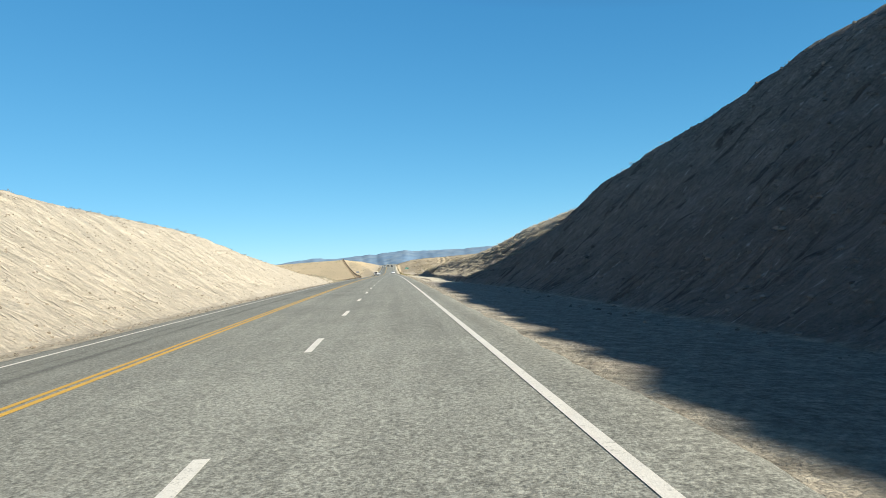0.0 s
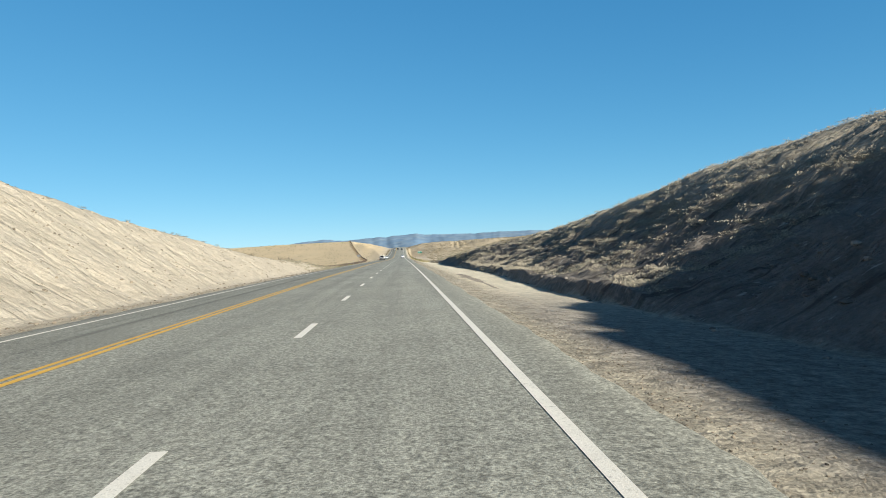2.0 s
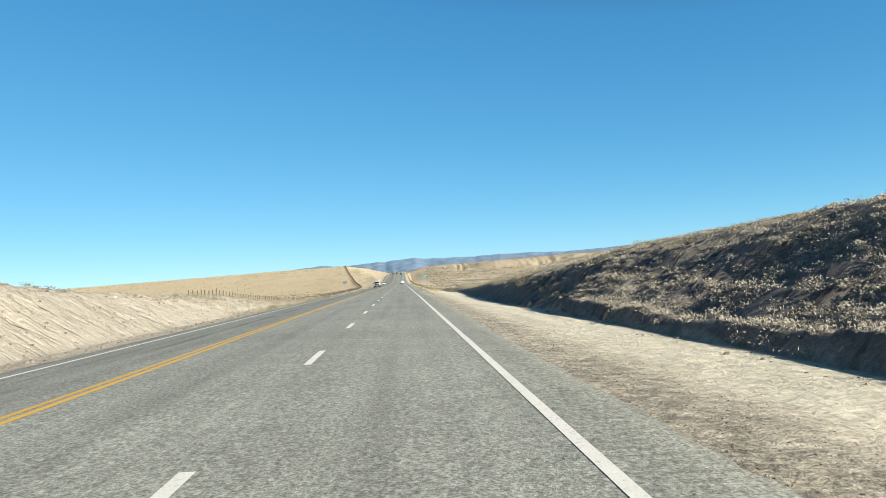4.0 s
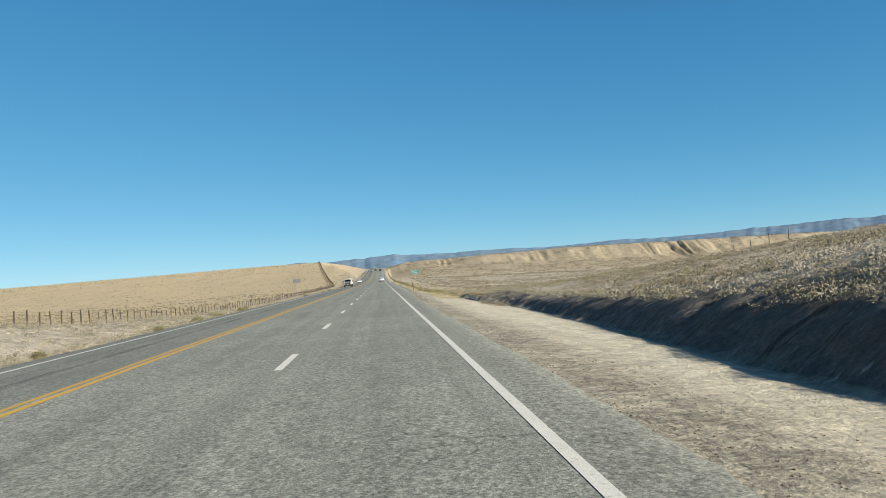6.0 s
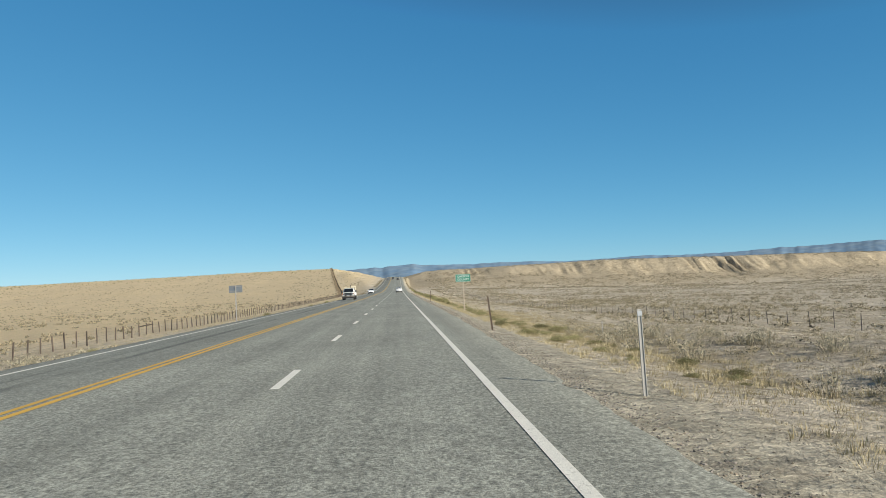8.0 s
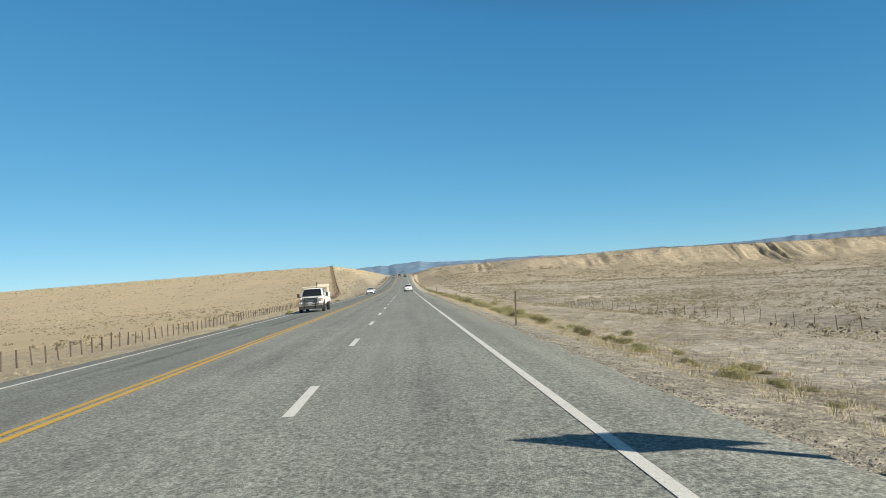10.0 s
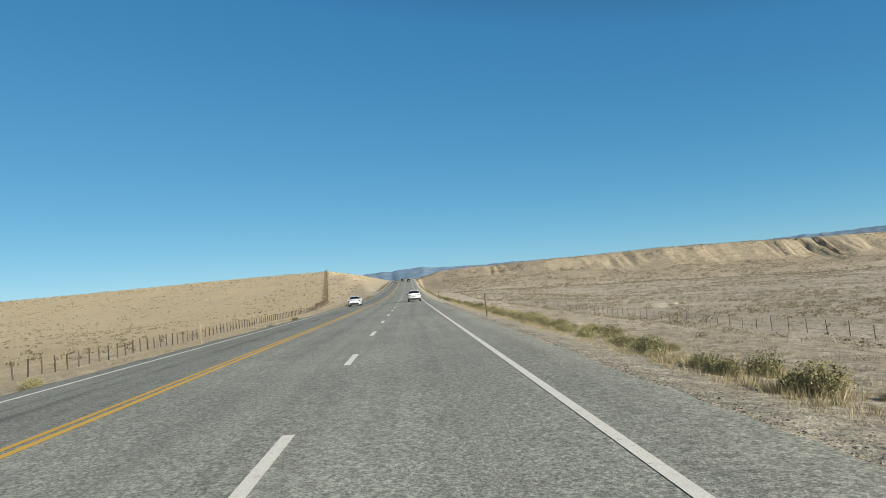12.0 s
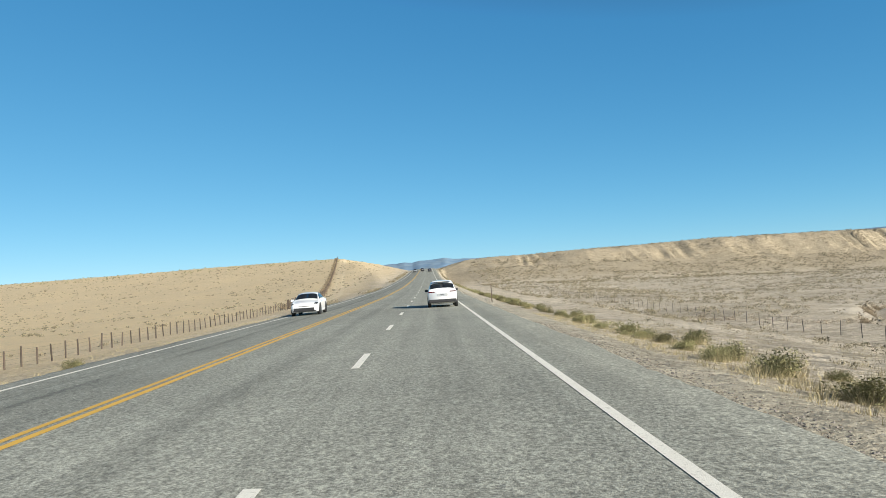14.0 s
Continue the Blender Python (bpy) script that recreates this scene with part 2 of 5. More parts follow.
    face = 0.68 * k ** 1.35 + 0.32 * smooth(k, 0.68, 0.99)
    scarp = flat + (mesa_top - flat) * face + 0.5 * waves(x * 0.15, y * 0.12, 60, 4) * smooth(k, 0.05, 0.3) - 0.004 * np.maximum(y - brow, 0)
    road_cut = rz - 0.6 + (0.27 + 0.25 * waves(x * 0.06, y * 0.03, 58)) * np.maximum(x - 9, 0)
    scarp = np.where(y > foot - 60, soft_min(scarp, np.maximum(road_cut, np.minimum(flat, rz - .6))), scarp)
    right = np.where(y < 246, cut, cut + (scarp - cut) * tail)
    right = np.where(y > 285, scarp, right)
    # the crumbling lip of a small wash beside the verge
    lip = 9.0 + 1.1 * waves(y * 0.35, 0 * y, 62) + 0.5 * waves(y * 1.3, 0 * y, 63)
    right = right + 0.42 * smooth(x, lip, lip + 0.35) * np.exp(-np.maximum(x - lip, 0) / 5) * smooth(y, 228, 240) * (1 - smooth(y, 247, 257))
    # --- left-hand side
    lx = -x
    toe_l = np.interp(y, [-50, 30, 50, 90, 120, 150, 180], [12.8, 13.0, 13.6, 13.8, 13.0, 13.8, 13.6]) + 0.5 * waves(y * 0.22, x * 0, 13)
    edge_l = rz - 0.30 - 0.06 * (lx + PAVE_L) + 0.06 * waves(x * 0.8, y * 0.4, 12)
    edge_toe = rz - 0.30 - 0.06 * (toe_l + PAVE_L)
    upl = np.maximum(lx - toe_l, 0)
    top_l = curve_through(CREST_L_Y, CREST_L_Z, y, 5.0)
    wall_l = edge_toe + 0.22 * smooth(upl, 0, 0.4) + 0.74 * np.maximum(upl - 0.3, 0)
    broken = smooth(wave(y * 0.5, upl * 0.45, 28), 0.35, 0.65)
    wall_l = wall_l - np.clip(upl, 0, 3) / 3 * (0.30 * rills(y * 0.5 - upl * 0.1, upl * 0.8, 23) ** 2 + 0.22 * rills(y * 1.4 - upl * 0.2, upl, 25) ** 2) + np.clip(upl, 0, 2) * 0.17 * waves(x * 1.2, y * 1.2, 6, 3)
    wall_l = wall_l - np.clip(upl, 0, 1) * 0.13 * broken * rills(y * 1.15, upl * 0.5, 29) ** 5
    crest_lx = toe_l + 0.3 + (top_l - edge_toe - 0.22) / 0.74
    plat_l = top_l + 0.03 * (lx - crest_lx) + 0.7 * waves(x * 0.25, y * 0.25, 18) + 0.9 * np.abs(waves(x * 0.7, y * 0.7, 19)) + 0.35 * waves(x * 2.1, y * 2.1, 20, 2)
    cut_l = -0.4 * np.logaddexp(-wall_l / 0.4, -plat_l / 0.4)
    cut_l = np.where(lx > toe_l, cut_l, edge_l)
    flat_l = np.interp(y, [200, 214, 231, 250, 268, 290], [2.9, 2.5, 1.85, 1.1, .5, 0]) * smooth(lx, 12.5, 20) \
        + np.interp(lx, [9, 13, 20, 100, 300, 3000], [-.55, -.95, -1.5, -3.0, -4.0, -6.0]) + rz * np.exp(-np.maximum(lx - 9, 0) / 60) \
        + 0.25 * waves(x * 0.15, y * 0.15, 41) * np.clip((lx - 10) / 6, 0, 1) + 0.1 * waves(x * 0.9, y * 0.9, 42, 3) \
        + 0.9 * waves(x * 0.45, y * 0.35, 47) * smooth(lx, 10.5, 12.5) * (1 - smooth(lx, 17, 20)) * smooth(y, 195, 210) * (1 - smooth(y, 248, 268))
    hill_top = np.interp(lx, [0, 30, 52, 120, 190, 260, 360, 700, 3000], [17, 19.8, 20.6, 20.8, 19.8, 19.2, 18.2, 15, 10])
    kl = np.clip((y - 650 - 30 * waves(x * 0.015, y * 0, 71)) / 275, 0, 1)
    gl = rills(x * 0.05, y * 0.012, 73)
    hill = flat_l + (hill_top - flat_l) * np.clip(0.55 * kl + 0.45 * kl * kl - 0.05 * gl ** 2 * np.sin(np.pi * kl) + 0.05 * waves(x * .07, y * .07, 75) * np.sin(np.pi * kl), 0, 1)
    hill = np.where(y > 925, hill_top - 0.004 * (y - 925), hill)
    cut_road = rz - 0.6 + (0.26 + 0.25 * waves(x * 0.06, y * 0.03, 59)) * np.maximum(lx - 13, 0)
    hill = np.where(y > 600, soft_min(hill, np.maximum(cut_road, np.minimum(flat_l, rz - .6))), hill)
    tl = smooth(y, 205, 240)
    left = np.where(lx > 9, cut_l + (hill - cut_l) * tl, cut_l)
    # --- put together
    out = np.where(x > edge_right(y) - 0.3, right, np.where(x < PAVE_L + 0.3, left, bed))
    return out


def strip_mesh(name, xs, ys, zf):
    """A sheet over the crossing lines xs and ys with the heights zf(x, y)."""
    gx, gy = np.meshgrid(xs, ys)
    gz = zf(gx, gy)
    nx, ny = len(xs), len(ys)
    co = np.stack([gx, gy, gz], -1).reshape(-1, 3)
    i = np.arange(ny - 1)[:, None] * nx + np.arange(nx - 1)[None, :]
    quads = np.stack([i, i + 1, i + 1 + nx, i + nx], -1).reshape(-1, 4)
    me = bpy.data.meshes.new(name)
    me.vertices.add(len(co))
    me.vertices.foreach_set("co", co.ravel())
    me.loops.add(quads.size)
    me.loops.foreach_set("vertex_index", quads.ravel())
    me.polygons.add(len(quads))
    me.polygons.foreach_set("loop_start", np.arange(len(quads)) * 4)
    me.polygons.foreach_set("use_smooth", np.ones(len(quads), bool))
    me.update(calc_edges=True)
    return me, co


def steps(*pieces):
    """Sorted values out of (start, end, step) pieces."""
    v = [np.arange(a, b, s) for a, b, s in pieces]
    return np.unique(np.concatenate(v + [[pieces[-1][1]]]).round(3))


gx = steps((-3000, -1200, 300), (-1200, -400, 60), (-400, -60, 5), (-60, -34, 0.7), (-34, -11, 0.42), (-11, -7.9, 0.42), (-7.9, 3.8, 2.0),
           (3.8, 12.0, 0.28), (12.0, 30.0, 0.42), (30, 60, 1.3), (60, 125, 1.3), (125, 420, 1.7), (420, 700, 7), (700, 1200, 50), (1200, 3000, 300))
order = np.arange(len(gx))
BANDS = [(gx[(order % 6 == 0) | ((gx > -34.5) & (gx < 42))], steps((-400, -30, 20), (-30, -6, 0.6), (-6, 212, 0.31), (212, 246, 0.4))),
         (gx[(order % 3 == 0) | ((gx > -34.5) & (gx < 62))], steps((247, 480, 0.9), (480, 545, 2.6))),
         (gx, steps((546, 610, 0.9), (610, 780, 4), (780, 960, 2.2), (960, 1200, 30), (1200, 5000, 200)))]


def banded_sheet(name, bands, zf):
    """One sheet out of bands that lie behind one another, each with its own lines across; their seams share points."""
    co, quads, seams, base, last = [], [], [], 0, None
    for xs, ys in bands:
        ax, ay = np.meshgrid(xs, ys)
        co.append(np.stack([ax, ay, zf(ax, ay)], -1).reshape(-1, 3))
        nx, ny = len(xs), len(ys)
        i = base + np.arange(ny - 1)[:, None] * nx + np.arange(nx - 1)[None, :]
        quads.append(np.stack([i, i + 1, i + 1 + nx, i + nx], -1).reshape(-1, 4))
        if last is not None:
            xa, start = last
            ka, kb = 0, 0
            while ka < len(xa) - 1 or kb < nx - 1:
                go_a = kb == nx - 1 or (ka < len(xa) - 1 and xa[ka + 1] <= xs[kb + 1])
                if go_a:
                    seams.append((start + ka, start + ka + 1, base + kb))
                    ka += 1
                else:
                    seams.append((start + ka, base + kb + 1, base + kb))
                    kb += 1
        last = (xs, base + (ny - 1) * nx)
        base += nx * ny
    co, quads, seams = np.concatenate(co), np.concatenate(quads), np.array(seams)
    me = bpy.data.meshes.new(name)
    me.vertices.add(len(co))
    me.vertices.foreach_set("co", co.ravel())
    me.loops.add(quads.size + seams.size)
    me.loops.foreach_set("vertex_index", np.concatenate([quads.ravel(), seams.ravel()]))
    me.polygons.add(len(quads) + len(seams))
    me.polygons.foreach_set("loop_start", np.concatenate([np.arange(len(quads)) * 4, quads.size + np.arange(len(seams)) * 3]))
    me.polygons.foreach_set("use_smooth", np.ones(len(quads) + len(seams), bool))
    me.update(calc_edges=True)
    return me, co


land_mesh, land_co = banded_sheet("ground", BANDS, land)


def zone(name, values):
    a = land_mesh.attributes.new(name, "FLOAT", "POINT")
    a.data.foreach_set("value", np.asarray(values, np.float32))


LX, LY, LZ = land_co.T
TOE = toe_right(LY)
# bare shale on the cut faces, loose gravel along the shoulders
zone("shale", np.maximum(smooth(-LY, -235, -170) * smooth(LX, TOE - 0.2, TOE + 1.0) * smooth(-LX, -34, -16), smooth(-LY, -248, -212) * smooth(-LX, 11.5, 13.5) * np.where(LY > 150, smooth(LX, -34, -20), 1)))
# grey shale of the right-hand cut, darkened to stand for its shade
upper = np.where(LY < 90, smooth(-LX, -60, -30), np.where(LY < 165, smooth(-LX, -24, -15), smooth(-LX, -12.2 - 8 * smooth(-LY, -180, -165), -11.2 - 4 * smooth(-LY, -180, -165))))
zone("shaded_shale", smooth(-LY, -262, -238) * smooth(LX, TOE - 0.25, TOE + 0.15) * upper)
zone("grit", smooth(LX, 5.0, 6.0) * smooth(-LX, -TOE - 0.1, -TOE + 0.4) * (1 - smooth(LY, 78, 104)))
zone("scarp", np.where(LX > 0, smooth(LY, 800, 850), 0.2 * smooth(LY, 640, 760)))
zone("gravel", np.where(LX > 0, smooth(-LX, -7.6, -6.3), smooth(LX, -12.4, -10.8)))
zone("grassland", smooth(-LX, 24, 40) * smooth(LY, 255, 330) + 0.7 * smooth(-LX, 11, 20) * smooth(-LX, -40, -24) * smooth(LY, 255, 330))
zone("sand", np.where(LX > 0, smooth(LX, 5.6, 7.0) * smooth(-LX, -TOE - 0.1, -TOE + 0.5) * smooth(-LY, -262, -235) * smooth(LY, 70, 100), 0))
# the two wheel tracks beside the hillside fence
lane_x = np.interp(LY, [470, 560, 640, 780, 925, 960], [-16.5, -17.3, -22.6, -36.6, -51.1, -54])
zone("track", smooth(LY, 540, 600) * smooth(-LY, -960, -930) * np.exp(-((np.abs(LX - lane_x) - 1.0) / 0.5) ** 2))


def ground_material():
    m = bpy.data.materials.new("desert_soil")
    m.use_nodes = True
    nt = m.node_tree
    L = nt.links.new
    b = nt.nodes["Principled BSDF"]
    b.inputs["Roughness"].default_value = 0.95
    b.inputs["Specular IOR Level"].default_value = 0.2
    geo = nt.nodes.new("ShaderNodeNewGeometry")

    def noise_at(scale, detail=5, rough=0.6, stretch=None):
        n = nt.nodes.new("ShaderNodeTexNoise")
        n.inputs["Scale"].default_value = scale
        n.inputs["Detail"].default_value = detail
        n.inputs["Roughness"].default_value = rough
        src = geo.outputs["Position"]
        if stretch:
            s = nt.nodes.new("ShaderNodeVectorMath")
            s.operation = "MULTIPLY"
            s.inputs[1].default_value = stretch
            L(src, s.inputs[0])
            src = s.outputs[0]
        L(src, n.inputs["Vector"])
        return n.outputs[0]

    def ramp(sock, a, b_, lo=0.0, hi=1.0):
        r = nt.nodes.new("ShaderNodeMapRange")
        for n, v in enumerate((a, b_, lo, hi)):
            r.inputs[n + 1].default_value = v
        L(sock, r.inputs[0])
        return r.outputs[0]

    def mix(f, a, c, mode="MIX"):
        x = nt.nodes.new("ShaderNodeMix")
        x.data_type, x.blend_type = "RGBA", mode
        if isinstance(f, float):
            x.inputs[0].default_value = f
        else:
            L(f, x.inputs[0])
        for s, v in ((x.inputs[6], a), (x.inputs[7], c)):
            if isinstance(v, tuple):
                s.default_value = (*v, 1)
            else:
                L(v, s)
        return x.outputs[2]

    def attr(name):
        a = nt.nodes.new("ShaderNodeAttribute")
        a.attribute_name = name
        return a.outputs["Fac"]

    soil = mix(ramp(noise_at(0.03, 6), 0.35, 0.65), (0.54, 0.462, 0.35), (0.63, 0.55, 0.436))
    soil = mix(ramp(noise_at(0.35, 6, 0.7), 0.47, 0.62), soil, (0.42, 0.36, 0.265))
    soil = mix(ramp(noise_at(1.6, 5, 0.7), 0.55, 0.7), soil, (0.66, 0.59, 0.475))
    soil = mix(ramp(noise_at(2.6, 5, 0.75), 0.55, 0.62, 0.0, 0.7), soil, (0.26, 0.225, 0.165))
    shale = mix(ramp(noise_at(0.25, 6, 0.65), 0.4, 0.62), (0.57, 0.505, 0.40), (0.50, 0.445, 0.35))
    shale = mix(ramp(noise_at(1.2, 5, 0.7, (0.5, 1.4, 0.5)), 0.5, 0.68), shale, (0.63, 0.57, 0.465))
    gravel = mix(ramp(noise_at(16.0, 4, 0.8), 0.42, 0.60), (0.37, 0.335, 0.26), (0.62, 0.56, 0.435))
    gravel = mix(ramp(noise_at(5.0, 5, 0.75), 0.52, 0.62, 0.0, 0.7), gravel, (0.37, 0.33, 0.255))
    gravel = mix(ramp(noise_at(0.5, 5), 0.45, 0.62), gravel, (0.59, 0.53, 0.415))
    # shale of the right-hand cut, with part of its shade in the colour
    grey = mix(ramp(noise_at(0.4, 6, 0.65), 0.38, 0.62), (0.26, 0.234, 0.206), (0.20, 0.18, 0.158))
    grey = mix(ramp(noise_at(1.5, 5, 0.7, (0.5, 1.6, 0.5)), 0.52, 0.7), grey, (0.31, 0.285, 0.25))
    straw_land = mix(ramp(noise_at(0.02, 6, 0.6), 0.35, 0.65), (0.66, 0.525, 0.325), (0.60, 0.48, 0.305))
    straw_land = mix(ramp(noise_at(0.16, 5, 0.65), 0.54, 0.66, 0.0, 0.7), straw_land, (0.53, 0.43, 0.275))
    # streaks of scrub and bare clay over the flat
    soil = mix(ramp(noise_at(0.12, 5, 0.7, (0.6, 0.35, 1.0)), 0.53, 0.60, 0.0, 0.75), soil, (0.37, 0.32, 0.245))
    soil = mix(ramp(noise_at(0.10, 5, 0.7, (0.5, 0.42, 3.0)), 0.57, 0.63, 0.0, 0.8), soil, (0.68, 0.605, 0.49))
    soil = mix(attr("grassland"), soil, straw_land)
    col = mix(attr("shale"), soil, shale)
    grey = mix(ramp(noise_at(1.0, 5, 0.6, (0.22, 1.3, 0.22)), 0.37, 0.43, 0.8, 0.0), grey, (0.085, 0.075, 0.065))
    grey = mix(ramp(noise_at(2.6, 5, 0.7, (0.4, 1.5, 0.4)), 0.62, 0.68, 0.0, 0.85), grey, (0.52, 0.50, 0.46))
    col = mix(attr("shaded_shale"), col, grey)
    edge = nt.nodes.new("ShaderNodeMath")
    edge.operation = "MULTIPLY"
    L(attr("gravel"), edge.inputs[0])
    L(ramp(noise_at(0.9, 4), 0.3, 0.5, 0.55, 1.0), edge.inputs[1])
    rock = mix(ramp(noise_at(0.22, 6, 0.75), 0.42, 0.6), (0.47, 0.39, 0.275), (0.38, 0.32, 0.225))
    rock = mix(ramp(noise_at(0.5, 5, 0.7), 0.52, 0.66), rock, (0.55, 0.46, 0.33))
    rock = mix(ramp(noise_at(0.9, 5, 0.75), 0.56, 0.66), rock, (0.27, 0.235, 0.155))
    col = mix(attr("scarp"), col, rock)
    sand = mix(ramp(noise_at(0.7, 5, 0.6, (1.6, 0.25, 1)), 0.4, 0.62), (0.70, 0.64, 0.495), (0.61, 0.555, 0.425))
    col = mix(attr("sand"), col, sand)
    col = mix(attr("track"), col, (0.68, 0.57, 0.39))
    col = mix(edge.outputs[0], col, gravel)
    grit = mix(ramp(noise_at(9.0, 5, 0.8), 0.42, 0.60), (0.29, 0.265, 0.225), (0.46, 0.42, 0.36))
    col = mix(attr("grit"), col, grit)
    calm = nt.nodes.new("ShaderNodeMath")
    calm.operation, calm.use_clamp = "ADD", True
    L(attr("shale"), calm.inputs[0])
    quiet = nt.nodes.new("ShaderNodeMath")
    quiet.operation = "MULTIPLY_ADD"
    quiet.inputs[1].default_value = 0.8
    L(attr("sand"), quiet.inputs[0])
    L(attr("grassland"), quiet.inputs[2])
    L(quiet.outputs[0], calm.inputs[1])
    col = mix(ramp(calm.outputs[0], 0, 1, 0.6, 0.36), col, ramp(noise_at(7.0, 5, 0.75), 0.28, 0.72, 0.35, 1.55), "MULTIPLY")
    col = mix(ramp(calm.outputs[0], 0, 1, 0.45, 0.15), col, ramp(noise_at(2.3, 4, 0.7), 0.36, 0.64, 0.35, 1.55), "MULTIPLY")
    L(col, b.inputs["Base Color"])
    h = nt.nodes.new("ShaderNodeMath")
    h.operation = "MULTIPLY_ADD"
    L(noise_at(13.0, 5, 0.75), h.inputs[0])
    h.inputs[1].default_value = 0.35
    groove = nt.nodes.new("ShaderNodeMath")
    groove.operation = "MULTIPLY"
    L(attr("shale"), groove.inputs[0])
    L(ramp(noise_at(2.4, 3, 0.6, (0.16, 1.0, 0.16)), 0.36, 0.50, -0.4, 0.0), groove.inputs[1])
    lumps = nt.nodes.new("ShaderNodeMath")
    lumps.operation = "ADD"
    L(noise_at(1.3, 6, 0.65), lumps.inputs[0])
    L(groove.outputs[0], lumps.inputs[1])
    L(lumps.outputs[0], h.inputs[2])
    # rills down the far scarps
    far = nt.nodes.new("ShaderNodeMath")
    far.operation = "MULTIPLY"
    L(attr("scarp"), far.inputs[0])
    L(noise_at(0.30, 6, 0.75, (1.0, 0.35, 1.0)), far.inputs[1])
    tall = nt.nodes.new("ShaderNodeMath")
    tall.operation = "MULTIPLY_ADD"
    tall.inputs[1].default_value = 2.2
    L(far.outputs[0], tall.inputs[0])
    hummock = nt.nodes.new("ShaderNodeMath")
    hummock.operation = "MULTIPLY_ADD"
    hummock.inputs[1].default_value = 1.7
    L(noise_at(0.7, 5, 0.65), hummock.inputs[0])
    L(h.outputs[0], hummock.inputs[2])
    L(hummock.outputs[0], tall.inputs[2])
    bp = nt.nodes.new("ShaderNodeBump")
    bp.inputs["Strength"].default_value = 1.0
    bp.inputs["Distance"].default_value = 0.32
    # blown sand lies smoother than the rest
    level = nt.nodes.new("ShaderNodeMath")
    level.operation = "MULTIPLY"
    L(tall.outputs[0], level.inputs[0])
    L(ramp(attr("sand"), 0, 1, 1.0, 0.4), level.inputs[1])
    L(level.outputs[0], bp.inputs["Height"])
    L(bp.outputs[0], b.inputs["Normal"])
    return m


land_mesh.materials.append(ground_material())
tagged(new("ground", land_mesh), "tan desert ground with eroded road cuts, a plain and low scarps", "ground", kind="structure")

# ---------------------------------------------------------------- road


def asphalt_material():
    m = bpy.data.materials.new("worn_asphalt")
    m.use_nodes = True
    nt = m.node_tree
    L = nt.links.new
    b = nt.nodes["Principled BSDF"]
    b.inputs["Roughness"].default_value = 0.82
    b.inputs["Specular IOR Level"].default_value = 0.35
    geo = nt.nodes.new("ShaderNodeNewGeometry")
    sep = nt.nodes.new("ShaderNodeSeparateXYZ")
    L(geo.outputs["Position"], sep.inputs[0])

    def noise_at(scale, detail=4, stretch=None):
        n = nt.nodes.new("ShaderNodeTexNoise")
        n.inputs["Scale"].default_value = scale
        n.inputs["Detail"].default_value = detail
        n.inputs["Roughness"].default_value = 0.65
        src = geo.outputs["Position"]
        if stretch:
            s = nt.nodes.new("ShaderNodeVectorMath")
            s.operation = "MULTIPLY"
            s.inputs[1].default_value = stretch
            L(src, s.inputs[0])
            src = s.outputs[0]
        L(src, n.inputs["Vector"])
        return n.outputs[0]

    def ramp(sock, a, b_, lo=0.0, hi=1.0):
        r = nt.nodes.new("ShaderNodeMapRange")
        for n, v in enumerate((a, b_, lo, hi)):
            r.inputs[n + 1].default_value = v
        L(sock, r.inputs[0])
        return r.outputs[0]

    def times(a, c):
        k = nt.nodes.new("ShaderNodeMath")
        k.operation = "MULTIPLY"
        for n, v in enumerate((a, c)):
            if isinstance(v, float):
                k.inputs[n].default_value = v
            else:
                L(v, k.inputs[n])
        return k.outputs[0]

    # aggregate, long streaks in the wheel paths, patches, the darker oncoming lane, dark crack filler
    v = ramp(noise_at(26, 4), 0.35, 0.65, 0.55, 1.45)
    v = times(v, ramp(noise_at(13.0, 4, (1.0, 0.6, 1)), 0.36, 0.64, 0.70, 1.30))
    v = times(v, ramp(noise_at(2.2, 4, (1.0, 0.5, 1)), 0.36, 0.64, 0.95, 1.05))
    # oil and tar along the middle of the lanes
    for lane_mid, reach, deep in ((-5.55, 0.26, 0.60), (-6.35, 0.10, 0.74), (-1.75, 0.40, 0.84), (1.9, 0.45, 0.90)):
        off = nt.nodes.new("ShaderNodeMath")
        off.operation = "ADD"
        off.inputs[1].default_value = -lane_mid
        L(sep.outputs[0], off.inputs[0])
        away = nt.nodes.new("ShaderNodeMath")
        away.operation = "ABSOLUTE"
        L(off.outputs[0], away.inputs[0])
        near_mid = ramp(away.outputs[0], reach * 0.3, reach, 1.0, 0.0)
        v = times(v, ramp(times(near_mid, ramp(noise_at(0.8, 5, (1.2, 0.16, 1)), 0.38, 0.55)), 0, 1, 1.0, deep))
    v = times(v, ramp(noise_at(1.0, 4, (1.6, 0.03, 1)), 0.35, 0.65, 0.90, 1.10))
    v = times(v, ramp(noise_at(0.16, 5), 0.3, 0.7, 0.88, 1.12))
    v = times(v, ramp(sep.outputs[0], LINE_YELLOW - 0.35, LINE_YELLOW - 0.15, 0.84, 1.0))
    v = times(v, ramp(sep.outputs[0], LINE_RIGHT + 0.1, LINE_RIGHT + 0.3, 1.0, 0.9))
    # milled rumble strip beside the edge line, groove shade put into the colour
    rum = nt.nodes.new("ShaderNodeMath")
    rum.operation = "SINE"
    L(times(sep.outputs[1], 20.9), rum.inputs[0])
    rx_ = nt.nodes.new("ShaderNodeMath")
    rx_.operation = "COMPARE"
    rx_.inputs[1].default_value, rx_.inputs[2].default_value = LINE_RIGHT + 0.60, 0.22
    L(sep.outputs[0], rx_.inputs[0])
